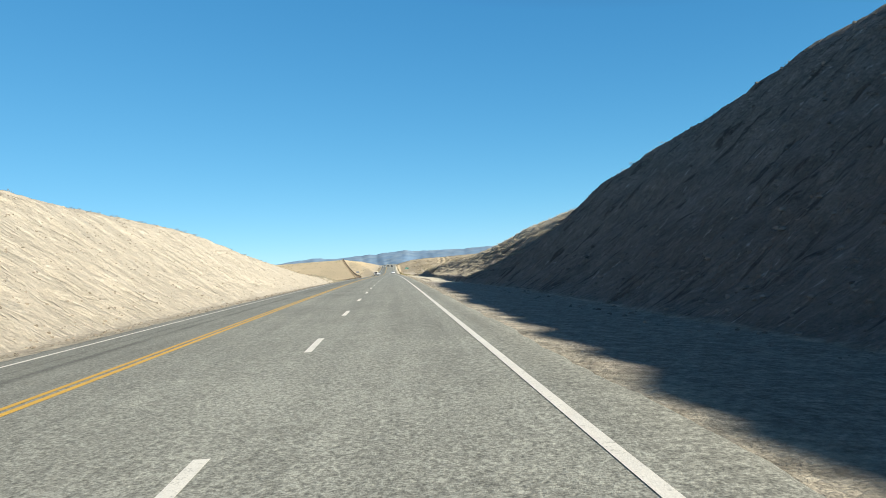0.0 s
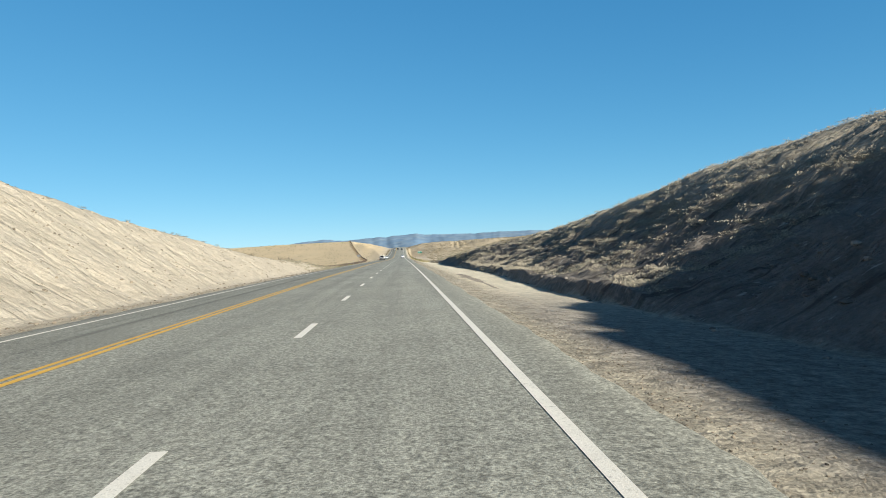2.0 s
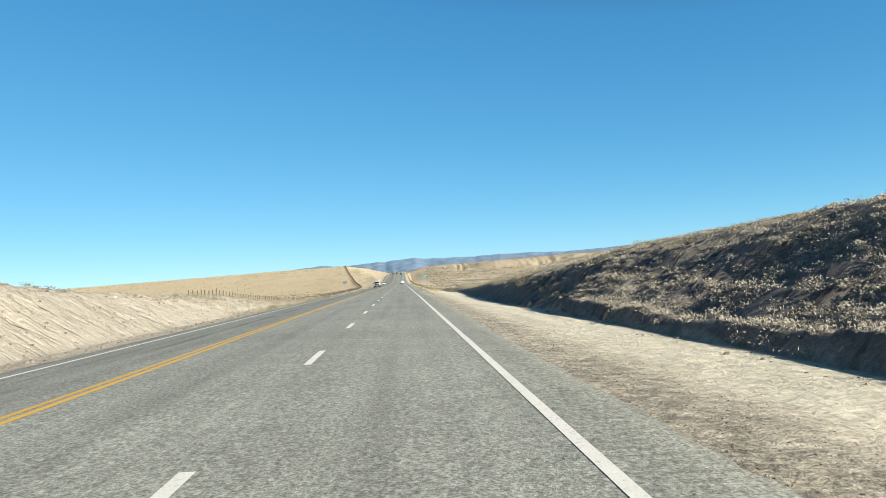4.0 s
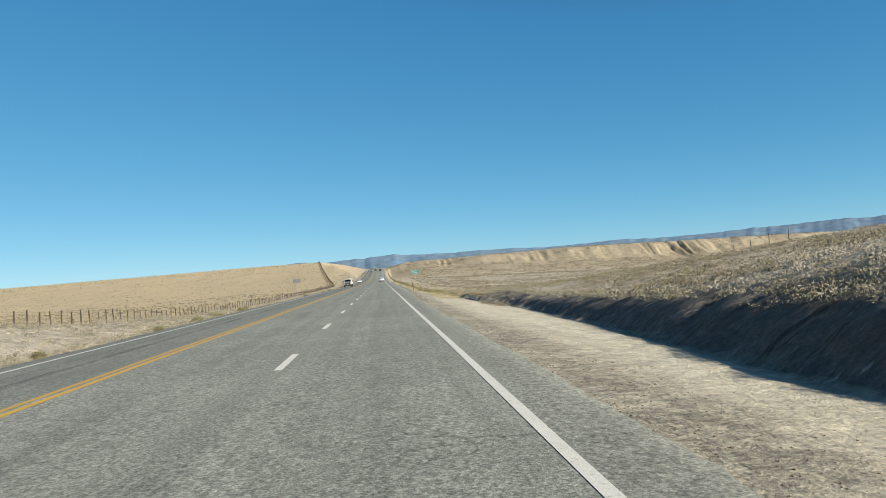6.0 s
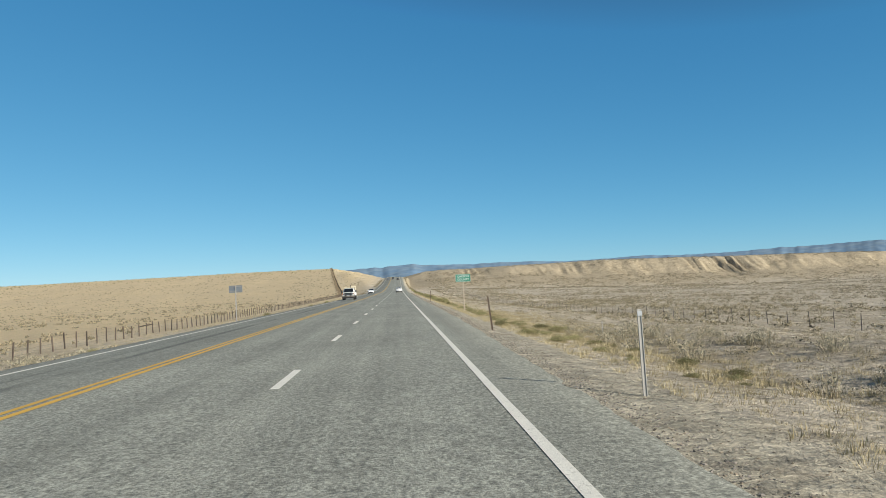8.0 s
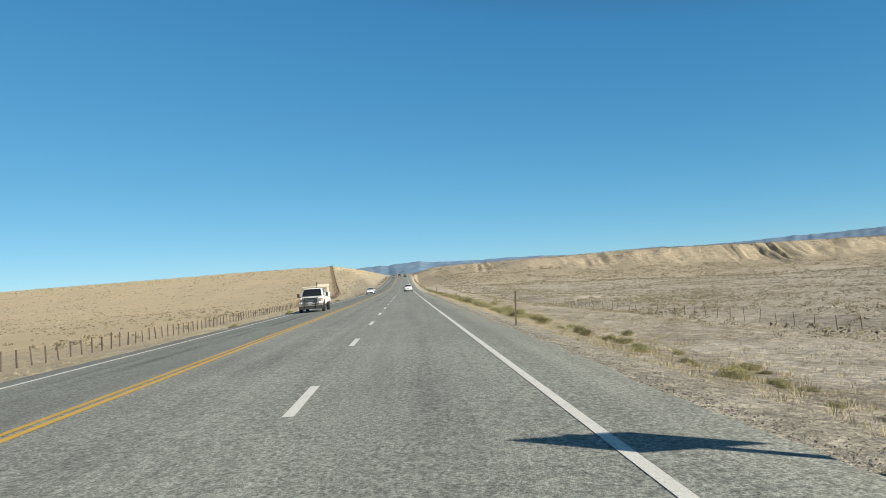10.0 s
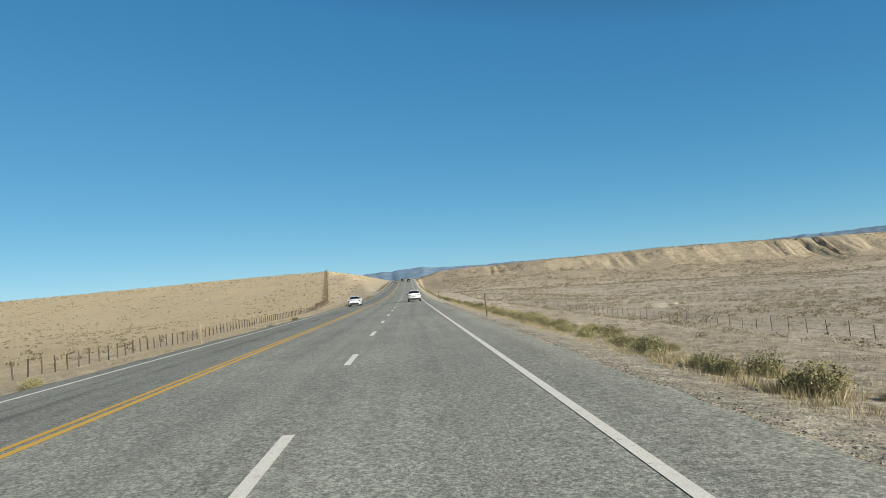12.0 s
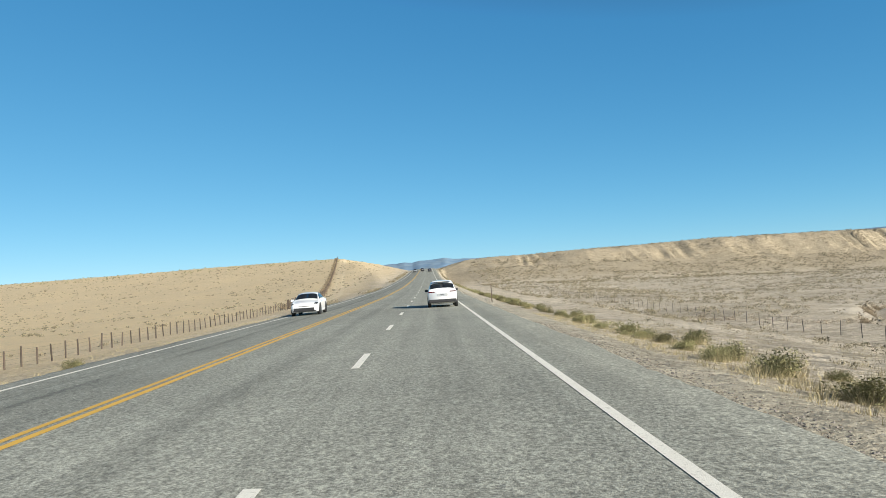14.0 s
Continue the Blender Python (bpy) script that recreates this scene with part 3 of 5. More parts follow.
    v = times(v, ramp(times(ramp(rum.outputs[0], 0.1, 0.5), rx_.outputs[0]), 0, 1, 1.0, 0.85))
    vor = nt.nodes.new("ShaderNodeTexVoronoi")
    vor.feature = "DISTANCE_TO_EDGE"
    vor.inputs["Scale"].default_value = 0.16
    warp = nt.nodes.new("ShaderNodeVectorMath")
    warp.operation = "MULTIPLY_ADD"
    wn_ = nt.nodes.new("ShaderNodeTexNoise")
    wn_.inputs["Scale"].default_value = 0.9
    wn_.inputs["Detail"].default_value = 5
    L(geo.outputs["Position"], wn_.inputs["Vector"])
    L(wn_.outputs["Color"], warp.inputs[0])
    warp.inputs[1].default_value = (1.6, 1.6, 1.6)
    L(geo.outputs["Position"], warp.inputs[2])
    L(warp.outputs[0], vor.inputs["Vector"])
    crack = ramp(vor.outputs["Distance"], 0.0015, 0.005, 0.6, 1.0)
    mask = nt.nodes.new("ShaderNodeMix")
    mask.inputs[2].default_value = 1.0
    L(ramp(noise_at(0.09, 2), 0.60, 0.64), mask.inputs[0])
    L(crack, mask.inputs[3])
    v = times(v, mask.outputs[0])
    col = nt.nodes.new("ShaderNodeVectorMath")
    col.operation = "SCALE"
    col.inputs[0].default_value = (0.282, 0.284, 0.240)
    L(v, col.inputs["Scale"])
    L(col.outputs[0], b.inputs["Base Color"])
    bp = nt.nodes.new("ShaderNodeBump")
    bp.inputs["Distance"].default_value = 0.012
    L(noise_at(26, 3), bp.inputs["Height"])
    L(bp.outputs[0], b.inputs["Normal"])
    return m


asphalt = asphalt_material()
ROAD_ROWS = steps((-60, -10, 3.0), (-10, 500, 0.5), (500, 600, 3.0), (600, 1100, 8.0))
across = np.array([PAVE_L - 0.5, PAVE_L, -7.9, LINE_LEFT, LINE_YELLOW, LINE_DASH, LINE_RIGHT, PAVE_R, PAVE_R + 0.45])


def road_profile(x, y):
    z = pave_z(x, y)
    return np.where((x < PAVE_L - .1) | (x > PAVE_R + .1), z - 0.26, z)


road_mesh, road_co = strip_mesh("road", across, ROAD_ROWS, road_profile)
# ragged pavement edges
ragged = road_co.reshape(len(ROAD_ROWS), len(across), 3)
for col, s_ in ((0, 1.0), (1, 1.0), (7, 1.0), (8, 1.0)):
    ragged[:, col, 0] += (0 if col < 5 else edge_right(ROAD_ROWS) - PAVE_R) + s_ * (0.24 * waves(ROAD_ROWS * 0.5, ROAD_ROWS * 0 + col // 4, 92) + 0.12 * (wave(ROAD_ROWS * 1.9, ROAD_ROWS * 0 + col // 4, 93) - 0.5))
road_mesh.vertices.foreach_set("co", ragged.ravel())
road_mesh.update()
road_mesh.materials.append(asphalt)
road = tagged(new("road", road_mesh), "worn grey asphalt highway with three lanes and paved shoulders", "road", kind="structure")


def paint_material(name, colour):
    """Road paint, scuffed and chipped down to the stone."""
    m = material(name, colour, rough=0.65, noise_scale=2.0, noise_amount=0.12, fine_scale=40, fine_amount=0.25, bump=0.004, bump_scale=60)
    nt = m.node_tree
    b = nt.nodes["Principled BSDF"]
    under = b.inputs["Base Color"].links[0].from_socket
    geo = nt.nodes.new("ShaderNodeNewGeometry")
    n = nt.nodes.new("ShaderNodeTexNoise")
    n.inputs["Scale"].default_value = 14
    n.inputs["Detail"].default_value = 6
    n.inputs["Roughness"].default_value = 0.75
    nt.links.new(geo.outputs["Position"], n.inputs["Vector"])
    r = nt.nodes.new("ShaderNodeMapRange")
    r.inputs[1].default_value, r.inputs[2].default_value, r.inputs[4].default_value = 0.56, 0.68, 0.7
    nt.links.new(n.outputs[0], r.inputs[0])
    mx = nt.nodes.new("ShaderNodeMix")
    mx.data_type = "RGBA"
    nt.links.new(r.outputs[0], mx.inputs[0])
    nt.links.new(under, mx.inputs[6])
    mx.inputs[7].default_value = (0.26, 0.25, 0.20, 1)
    nt.links.new(mx.outputs[2], b.inputs["Base Color"])
    return m


white_paint = paint_material("white_road_paint", (0.78, 0.75, 0.66))
yellow_paint = paint_material("yellow_road_paint", (0.68, 0.40, 0.05))


def painted(name, xa, xb, ya, yb, mat, step=3.0):
    ys = np.unique(np.append(np.arange(ya, yb, step), yb))
    me, _ = strip_mesh(name, np.array([xa, xb]), ys, lambda x, y: pave_z(x, y) + 0.006)
    me.materials.append(mat)
    ob = new(name, me)
    ob.parent = road
    return ob


painted("edge_line", LINE_RIGHT - 0.075, LINE_RIGHT + 0.075, -60, 1090, white_paint)
painted("edge_line", LINE_LEFT - 0.08, LINE_LEFT + 0.08, -60, 1090, white_paint)
for dx in (-0.13, 0.13):
    painted("centre_line", LINE_YELLOW + dx - 0.07, LINE_YELLOW + dx + 0.07, -60, 1090, yellow_paint)
for n in range(-5, 90):
    painted("lane_dash", LINE_DASH - 0.08, LINE_DASH + 0.08, 4.42 + 12.19 * n, 4.42 + 12.19 * n + 3.2, white_paint, 1.6)

# ---------------------------------------------------------------- building blocks


def finish(name, bm, mat, parent=None, smooth_faces=False, label=""):
    me = bpy.data.meshes.new(name)
    bm.to_mesh(me)
    bm.free()
    for m in (mat if isinstance(mat, (list, tuple)) else [mat]):
        me.materials.append(m)
    if smooth_faces:
        me.polygons.foreach_set("use_smooth", np.ones(len(me.polygons), bool))
    ob = new(name, me)
    if parent is not None:
        ob.parent = parent
    if label:
        ob["label"] = label
    return ob


def part(name, bm, mat, parent, label="", smooth_faces=False):
    return finish(name, bm, mat, parent, smooth_faces, label)


def box(bm, a, b, bevel=0.0):
    """A box from corner a to corner b."""
    a, b = Vector(a), Vector(b)
    r = bmesh.ops.create_cube(bm, size=1.0, matrix=Matrix.Translation((a + b) / 2) @ Matrix.Diagonal((*(b - a), 1)))
    if bevel:
        edges = list({e for v in r["verts"] for e in v.link_edges})
        bmesh.ops.bevel(bm, geom=edges, offset=bevel, segments=2, affect="EDGES", profile=0.6)


def rod(bm, a, b, r0, r1=None, n=8):
    """A round bar from a to b."""
    a, b = Vector(a), Vector(b)
    d = b - a
    bmesh.ops.create_cone(bm, cap_ends=True, segments=n, radius1=r0, radius2=r0 if r1 is None else r1, depth=d.length,
                          matrix=Matrix.Translation((a + b) / 2) @ d.to_track_quat("Z", "Y").to_matrix().to_4x4())


def empty(name, x, y, z, label, category, group="", turn=0.0):
    e = new(name)
    e.empty_display_size = 0.2
    e.matrix_basis = pose(x, y, z, 0, 0, turn)
    return tagged(e, label, category, group)


def ground_z(x, y):
    return float(land(np.array([x]), np.array([y]))[0])


rng = random.Random(7)

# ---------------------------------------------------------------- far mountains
# blue-grey of the distance haze is put into the rock's base colour
hazed_rock = material("hazed_mountain_rock", (0.16, 0.245, 0.345), rough=1.0, spec=0.0, noise_scale=0.004, noise_amount=0.22, fine_scale=0.02, fine_amount=0.26,
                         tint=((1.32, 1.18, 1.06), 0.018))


def mountains():
    az = np.radians(np.arange(-40, 75, 0.11))
    ridge_az = [-40, -25, -14, -11, -9.3, -8, -6, -3.8, -2, 0, 2.5, 5, 8, 11.6, 13.7, 16.9, 22, 26.4, 29.6, 32.5, 40, 55, 75]
    ridge_el = [.2, .35, .75, 1.05, 1.3, 1.42, 1.55, 1.45, 1.5, 1.70, 1.60, 1.5, 1.50, 1.4, 1.34, 1.42, 1.35, 1.50, 1.45, 1.58, 1.5, 1.2, .8]
    el = np.interp(np.degrees(az), ridge_az, ridge_el)
    depth = np.linspace(0, 1, 40)
    A, D = np.meshgrid(az, depth)
    u = np.degrees(A)
    top = np.tan(np.radians(np.interp(u, ridge_az, ridge_el))) * 4180 + 4
    relief = 0.6 * waves(u * 0.6, D * 3.0, 81, 3) + 0.14 * rills(u * 0.9 + 1.6 * D + 2 * waves(u * .3, D * 2, 83), D * 3, 84) + 0.07 * rills(u * 1.9 + D, D * 5, 86)
    prof = 0.15 * D + 0.85 * D ** 1.3 - 0.32 * relief * np.sin(np.pi * D ** 0.9)
    z = -6 + (top + 6) * prof + top * 0.15 * waves(u * 0.9, 0 * u, 88, 5) * D
    rad = 3560 + 760 * D
    X, Y = 2 + rad * np.sin(A), 216 + rad * np.cos(A)
    ny, nx = X.shape
    co = np.stack([X, Y, z], -1).reshape(-1, 3)
    i = np.arange(ny - 1)[:, None] * nx + np.arange(nx - 1)[None, :]
    q = np.stack([i, i + 1, i + 1 + nx, i + nx], -1).reshape(-1, 4)
    me = bpy.data.meshes.new("mountain_range")
    me.from_pydata(co.tolist(), [], q.tolist())
    me.polygons.foreach_set("use_smooth", np.ones(len(me.polygons), bool))
    me.materials.append(hazed_rock)
    tagged(new("backdrop", me), "far mountain range with blue haze in its colour and eroded spurs along the horizon", "mountains", kind="structure")


mountains()

# ---------------------------------------------------------------- vegetation
sage_green = material("sagebrush_leaf", (0.235, 0.222, 0.108), rough=0.85, spec=0.2, island_amount=0.35, random_amount=0.2)
pale_straw = material("bleached_grass_blade", (0.34, 0.295, 0.205), rough=0.9, spec=0.1, island_amount=0.35)
bleached_tuft = material("bleached_tuft", (0.33, 0.30, 0.235), rough=0.9, spec=0.1, island_amount=0.3)
grey_tuft = material("weathered_grey_tuft", (0.33, 0.30, 0.24), rough=0.95, spec=0.1, island_amount=0.4)
straw = material("dry_grass_blade", (0.41, 0.345, 0.205), rough=0.85, spec=0.2, island_amount=0.35, random_amount=0.15)
dry_twig = material("dry_twig", (0.20, 0.155, 0.10), rough=0.9, island_amount=0.4)
pale_scrub = material("pale_scrub_leaf", (0.24, 0.22, 0.16), rough=0.95, spec=0.1, island_amount=0.5)
scrub_leaf = material("grey_scrub_leaf", (0.185, 0.16, 0.105), rough=0.95, spec=0.1, island_amount=0.5)


def blades(verts, faces, centre, r, h, n, rnd, width=0.012, base_r=0.25):
    """Narrow leaves or stems that fan out of one crown."""
    cx, cy, cz = centre
    for _ in range(n):
        a = rnd.uniform(0, 2 * math.pi)
        out = math.sqrt(rnd.random())
        bx, by = cx + base_r * r * out * math.cos(a), cy + base_r * r * out * math.sin(a)
        hh = h * rnd.uniform(0.55, 1.05) * (1 - 0.35 * out * out)
        tx, ty = cx + r * out * math.cos(a) + rnd.gauss(0, .05 * r), cy + r * out * math.sin(a) + rnd.gauss(0, .05 * r)
        w = width * rnd.uniform(0.6, 1.4)
        px, py = -math.sin(a + rnd.uniform(-1, 1)) * w, math.cos(a + rnd.uniform(-1, 1)) * w
        k = len(verts)
        verts += [(bx - px, by - py, cz - 0.03), (bx + px, by + py, cz - 0.03), (tx, ty, cz + hh)]
        faces += [(k, k + 1, k + 2)]


def leaf_clumps(verts, faces, centre, r, h, n, rnd, size=0.05):
    """Small leaves scattered over an uneven dome."""
    cx, cy, cz = centre
    lobes = [(rnd.uniform(-.55, .55) * r, rnd.uniform(-.55, .55) * r, rnd.uniform(.35, .75) * h, rnd.uniform(.35, .6) * r) for _ in range(7)]
    for _ in range(n):
        lx, ly, lz, lr = lobes[rnd.randrange(len(lobes))]
        d = Vector((rnd.gauss(0, 1), rnd.gauss(0, 1), rnd.gauss(0, .8))).normalized() * lr * (rnd.random() ** 0.35)
        p = Vector((cx + lx + d.x, cy + ly + d.y, cz + max(0.02, lz + d.z * h / r)))
        s = size * rnd.uniform(0.5, 1.4)
        t = Vector((rnd.gauss(0, 1), rnd.gauss(0, 1), rnd.gauss(0.6, 1))).normalized()
        o = t.orthogonal().normalized() * s * 0.4
        k = len(verts)
        verts += [tuple(p + o), tuple(p + t * s), tuple(p - o)]
        faces += [(k, k + 1, k + 2)]


def mesh_from(name, verts, faces, mat):
    me = bpy.data.meshes.new(name)
    me.from_pydata(verts, [], faces)
    me.materials.append(mat)
    return me


def bush_kinds():
    kinds = []
    for n in range(9):
        rnd = random.Random(100 + n)
        v, f = [], []
        leaf_clumps(v, f, (0, 0, 0), 0.64, 0.68, 1500 if n < 6 else 600, rnd, 0.054 if n < 6 else 0.08)
        blades(v, f, (0, 0, 0), 0.66, 0.88, 300 if n < 6 else 90, rnd, 0.006 if n < 6 else 0.014, 0.5)
        foliage = mesh_from("foliage", v, f, sage_green)
        v, f = [], []
        blades(v, f, (0, 0, 0), 0.60, 0.55, 90, rnd, 0.010, 0.15)
        stems = mesh_from("stems", v, f, dry_twig)
        v, f = [], []
        blades(v, f, (0, 0, 0), 0.72, 0.74, 420 if n < 6 else 120, rnd, 0.005 if n < 6 else 0.013, 0.75)
        kinds.append((foliage, stems, mesh_from("dry_fringe", v, f, straw)))
    return kinds


BUSHES = bush_kinds()


def sagebrush(x, y, s, sz, kind, label):
    e = empty("sagebrush", x, y, ground_z(x, y) - 0.04, label, "bush", "shrubs along the verge", rng.uniform(0, 360))
    e.scale = (s, s, sz)
    for name, me in zip(("foliage", "stems", "dry_fringe"), BUSHES[kind]):
        o = new(name, me)
        o.parent = e


SAGE = "olive-green sagebrush with dry stems on the gravel verge"
spots = [(7.1, 284.3, .75), (7.3, 277.7, .8), (7.7, 274.1, .7), (9.4, 286.2, .9), (9.6, 283.4, .9), (7.5, 358.5, .55), (7.9, 355.9, .85), (7.7, 353.3, .95),
         (7.8, 365.9, .4), (8.1, 373.3, .75), (7.8, 374.9, .6), (8.2, 382.9, .7), (7.7, 392, .7), (7.6, 390.9, .75), (7.9, 398.8, .8), (7.6, 409.8, .6), (7.8, 387.9, .95),
         (8.0, 420, 1.0), (9.0, 424.5, .8), (8.2, 425.8, .7), (7.6, 429.9, .7), (7.9, 451.2, 1.0), (8.3, 455.1, .95), (7.8, 457.1, .6), (8.6, 458.3, .8), (8.4, 463.1, .7),
         (8.3, 466.5, .8), (7.9, 469.2, .6)]
for _ in range(2500):
    if len(spots) >= 285:
        break
    y = rng.uniform(262, 560)
    x = 7.7 + abs(rng.gauss(0, 0.9)) + max(0, (300 - y) * 0.015)
    s = rng.uniform(0.32, 0.85) * (0.7 if y < 345 else 1)
    if all((x - a) ** 2 + (y - b) ** 2 > (0.55 * (s + c)) ** 2 for a, b, c in spots):
        spots.append((x, y, s))
for x, y, s in spots:
    sagebrush(x, y, s, s * rng.uniform(.62, .9) * (.7 if y < 335 else 1), rng.randrange(6) if y < 465 else 6 + rng.randrange(3), SAGE)
for x, y, s in ((-10.9, 259, 1.1), (-11.9, 252, .8), (-12.6, 247, .9), (-11.5, 244, .6), (-13.2, 256, .7), (-14.5, 262, .8), (-11.3, 300, .5), (-12.2, 333, .8), (-11.8, 372, .7), (-12.4, 405, .9), (-12.0, 452, .6), (-12.2, 470, .8), (-11.2, 232, 0.7), (-12.0, 284, 0.6), (-11.6, 205, 0.8), (-11.4, 216, .6)):
    sagebrush(x, y, s, s * .8, rng.randrange(6), "low dark sagebrush beside the paved shoulder")


def scatter(name, label, category, mat, spots_, n, r, h, width, seed, leafy=False):
    """One object of many small tufts; spots_ are x, y, size."""
    rnd = random.Random(seed)
    v, f = [], []
    zs = land(np.array([p[0] for p in spots_]), np.array([p[1] for p in spots_]))
    for (x, y, s), z in zip(spots_, zs):
        if leafy:
            leaf_clumps(v, f, (x, y, float(z) - 0.02), r * s, h * s, n, rnd, width * s)
        else:
            blades(v, f, (x, y, float(z) - 0.02), r * s, h * s, n, rnd, width * s, 0.5)
    tagged(new(name, mesh_from(name, v, f, mat)), label, category, kind="stuff")


def field(n, x0, x1, y0, y1, keep, size):
    """n chance places between the limits where keep(x, y, z) lets them stand."""
    out = []
    while len(out) < n:
        xs, ys = np.random.uniform(x0, x1, 4000), np.random.uniform(y0, y1, 4000)
        ok = keep(xs, ys, land(xs, ys))
        out += [(float(a), float(b), rng.uniform(*size)) for a, b, k in zip(xs, ys, ok) if k]
    return out[:n]


np.random.seed(5)
patchy = lambda x, y: 0.6 * wave(x * .05, y * .05, 5) + 0.4 * wave(x * .22, y * .22, 6) > np.random.uniform(.25, .75, len(x))
grass = [(6.7 + abs(rng.gauss(0, 2.6)), rng.uniform(245, 480), rng.uniform(.5, 1.3)) for _ in range(9500)]
scatter("verge_grass", "straw-coloured dry grass tufts along the verge", "grass", straw, grass, 19, .22, .15, .0055, 3)
bank_grass = [(8.3 + abs(rng.gauss(0, 2.8)), rng.uniform(260, 318), rng.uniform(.6, 1.4)) for _ in range(2000)]
scatter("dry_grass", "thick golden dry grass below the verge", "grass", straw, bank_grass, 24, .26, .17, .0055, 20)
lgrass = [(-10.4 - abs(rng.gauss(0, 4.0)), rng.uniform(205, 520), rng.uniform(.5, 1.2)) for _ in range(6500)]
scatter("roadside_grass", "straw-coloured dry grass between road and fence", "grass", straw, lgrass, 18, .22, .18, .0048, 4)
near_scrub = field(5200, 11, 75, 200, 520, lambda x, y, z: patchy(x, y) & (x < 11 + (y - 150) * .35), (.5, 1.3))
scatter("low_scrub", "low grey-green scrub and bunch grass on the plain", "scrub", scrub_leaf, near_scrub[:2600], 60, .42, .20, .05, 5, True)
scatter("bunch_grass", "bleached bunch grass on the plain", "grass", pale_straw, near_scrub[2600:] + field(7000, 9, 60, 225, 480, lambda x, y, z: x < 14 + (y - 225) * .35, (.5, 1.3)), 19, .24, .18, .0055, 15)
far_scrub = field(13000, 25, 340, 300, 800, lambda x, y, z: patchy(x, y) & (x < 20 + (y - 280) * 1.0), (1.0, 2.4))
scatter("plain_scrub", "low grey-brown scrub dotted over the plain", "scrub", scrub_leaf, far_scrub, 20, .42, .26, .105, 6, True)
mesa_scrub = field(6500, 25, 420, 780, 925, lambda x, y, z: wave(x * .08, y * .08, 15) > np.random.uniform(.2, .8, len(x)), (1.2, 3.0))
scatter("scarp_scrub", "dark scrub scattered over the eroded scarp", "scrub", scrub_leaf, mesa_scrub, 12, .42, .20, .16, 7, True)
bank = field(6800, 9.8, 40, 62, 246, lambda x, y, z: (z > np.interp(y, [60, 80, 92, 100, 130, 162, 182, 200, 215, 250], [9, 3.6, .3, -.3, -.6, .9, .75, .5, -.1, -1.0]) + np.where(y > 150, .35, 1) * np.random.uniform(-.6, .6, len(x))) & (wave(x * .35, y * .35, 44) > np.random.uniform(.15, .75, len(x))) & (np.random.uniform(0, 1, len(x)) < np.interp(y, [62, 190, 215, 246], [1, 1, .45, .3])), (.4, 1.35))
scatter("bank_scrub", "dry straw-grey bunch grass and scrub on the cut bank", "scrub", grey_tuft, bank, 24, .30, .17, .06, 8, True)
lit = field(3000, 10.6, 20, 168, 214, lambda x, y, z: (z > np.interp(y, [168, 190, 214], [1.1, .75, .2])) & (wave(x * .5, y * .4, 65) > np.random.uniform(.15, .6, len(x))), (.35, .9)) + field(6500, 10.2, 23, 86, 168, lambda x, y, z: (wave(x * .5, y * .3, 64) > np.random.uniform(.2, .7, len(x))) & (z < np.interp(y, [86, 168], [4.2, 2.0])), (.5, 1.3))
lit += field(3200, 13, 32, 82, 150, lambda x, y, z: (z > np.interp(y, [82, 150], [4.0, 1.8])) & (wave(x * .5, y * .3, 64) > np.random.uniform(.25, .75, len(x))), (.5, 1.3))
scatter("slope_tufts", "bleached low tufts catching the light on the cut slope", "scrub", bleached_tuft, lit, 24, .29, .16, .055, 17, True)
dense = field(5200, 10.4, 36, 150, 247, lambda x, y, z: (z > np.interp(y, [150, 166, 180, 200, 230, 247], [2.6, 1.3, .8, .4, -.2, -.6])) & (wave(x * .3, y * .25, 68) > np.random.uniform(.2, .7, len(x))), (.5, 1.2))
scatter("bank_sage", "dense grey-brown brush on top of the low bank", "scrub", scrub_leaf, dense, 44, .40, .19, .06, 30, True)
bank_leaf = field(1500, 9.8, 44, 62, 246, lambda x, y, z: z > np.interp(y, [60, 80, 100, 130, 165, 200, 215, 250], [9, 4.2, 2.0, .2, .8, .5, 0, -1.0]), (.5, 1.5))
scatter("bank_brush", "low grey brush on top of the cut bank", "scrub", pale_scrub, bank_leaf, 55, .36, .24, .048, 9, True)
lscrub = field(6000, -440, -22, 225, 930, lambda x, y, z: (-x < 20 + (y - 190) * .75) & patchy(x, y), (.8, 2.2))
scatter("hill_scrub", "sparse low scrub on the plain and hillside", "scrub", scrub_leaf, lscrub, 14, .34, .17, .13, 10, True)
rim = field(420, -420, -30, 890, 935, lambda x, y, z: x < 0, (1.0, 2.2))
scatter("rim_scrub", "dark scrub along the skyline of the hill", "scrub", sage_green, rim, 14, .42, .24, .2, 12, True)
brow_rim = field(700, 30, 430, 880, 945, lambda x, y, z: z > np.interp(x, [0, 40, 87, 180, 290, 360, 460], [13.2, 14.7, 15.2, 16.5, 14.8, 13.6, 11.8]), (1.0, 2.2))
scatter("brow_scrub", "dark scrub along the skyline of the scarp", "scrub", scrub_leaf, brow_rim, 14, .45, .22, .2, 29, True)
crest = field(800, -44, -16, -10, 205, lambda x, y, z: z > np.interp(y, CREST_L_Y, CREST_L_Z) - .5, (.4, 1.2))
scatter("crest_scrub", "sparse dry brush along the top of the pale bank", "scrub", scrub_leaf, crest, 70, .40, .30, .06, 11, True)

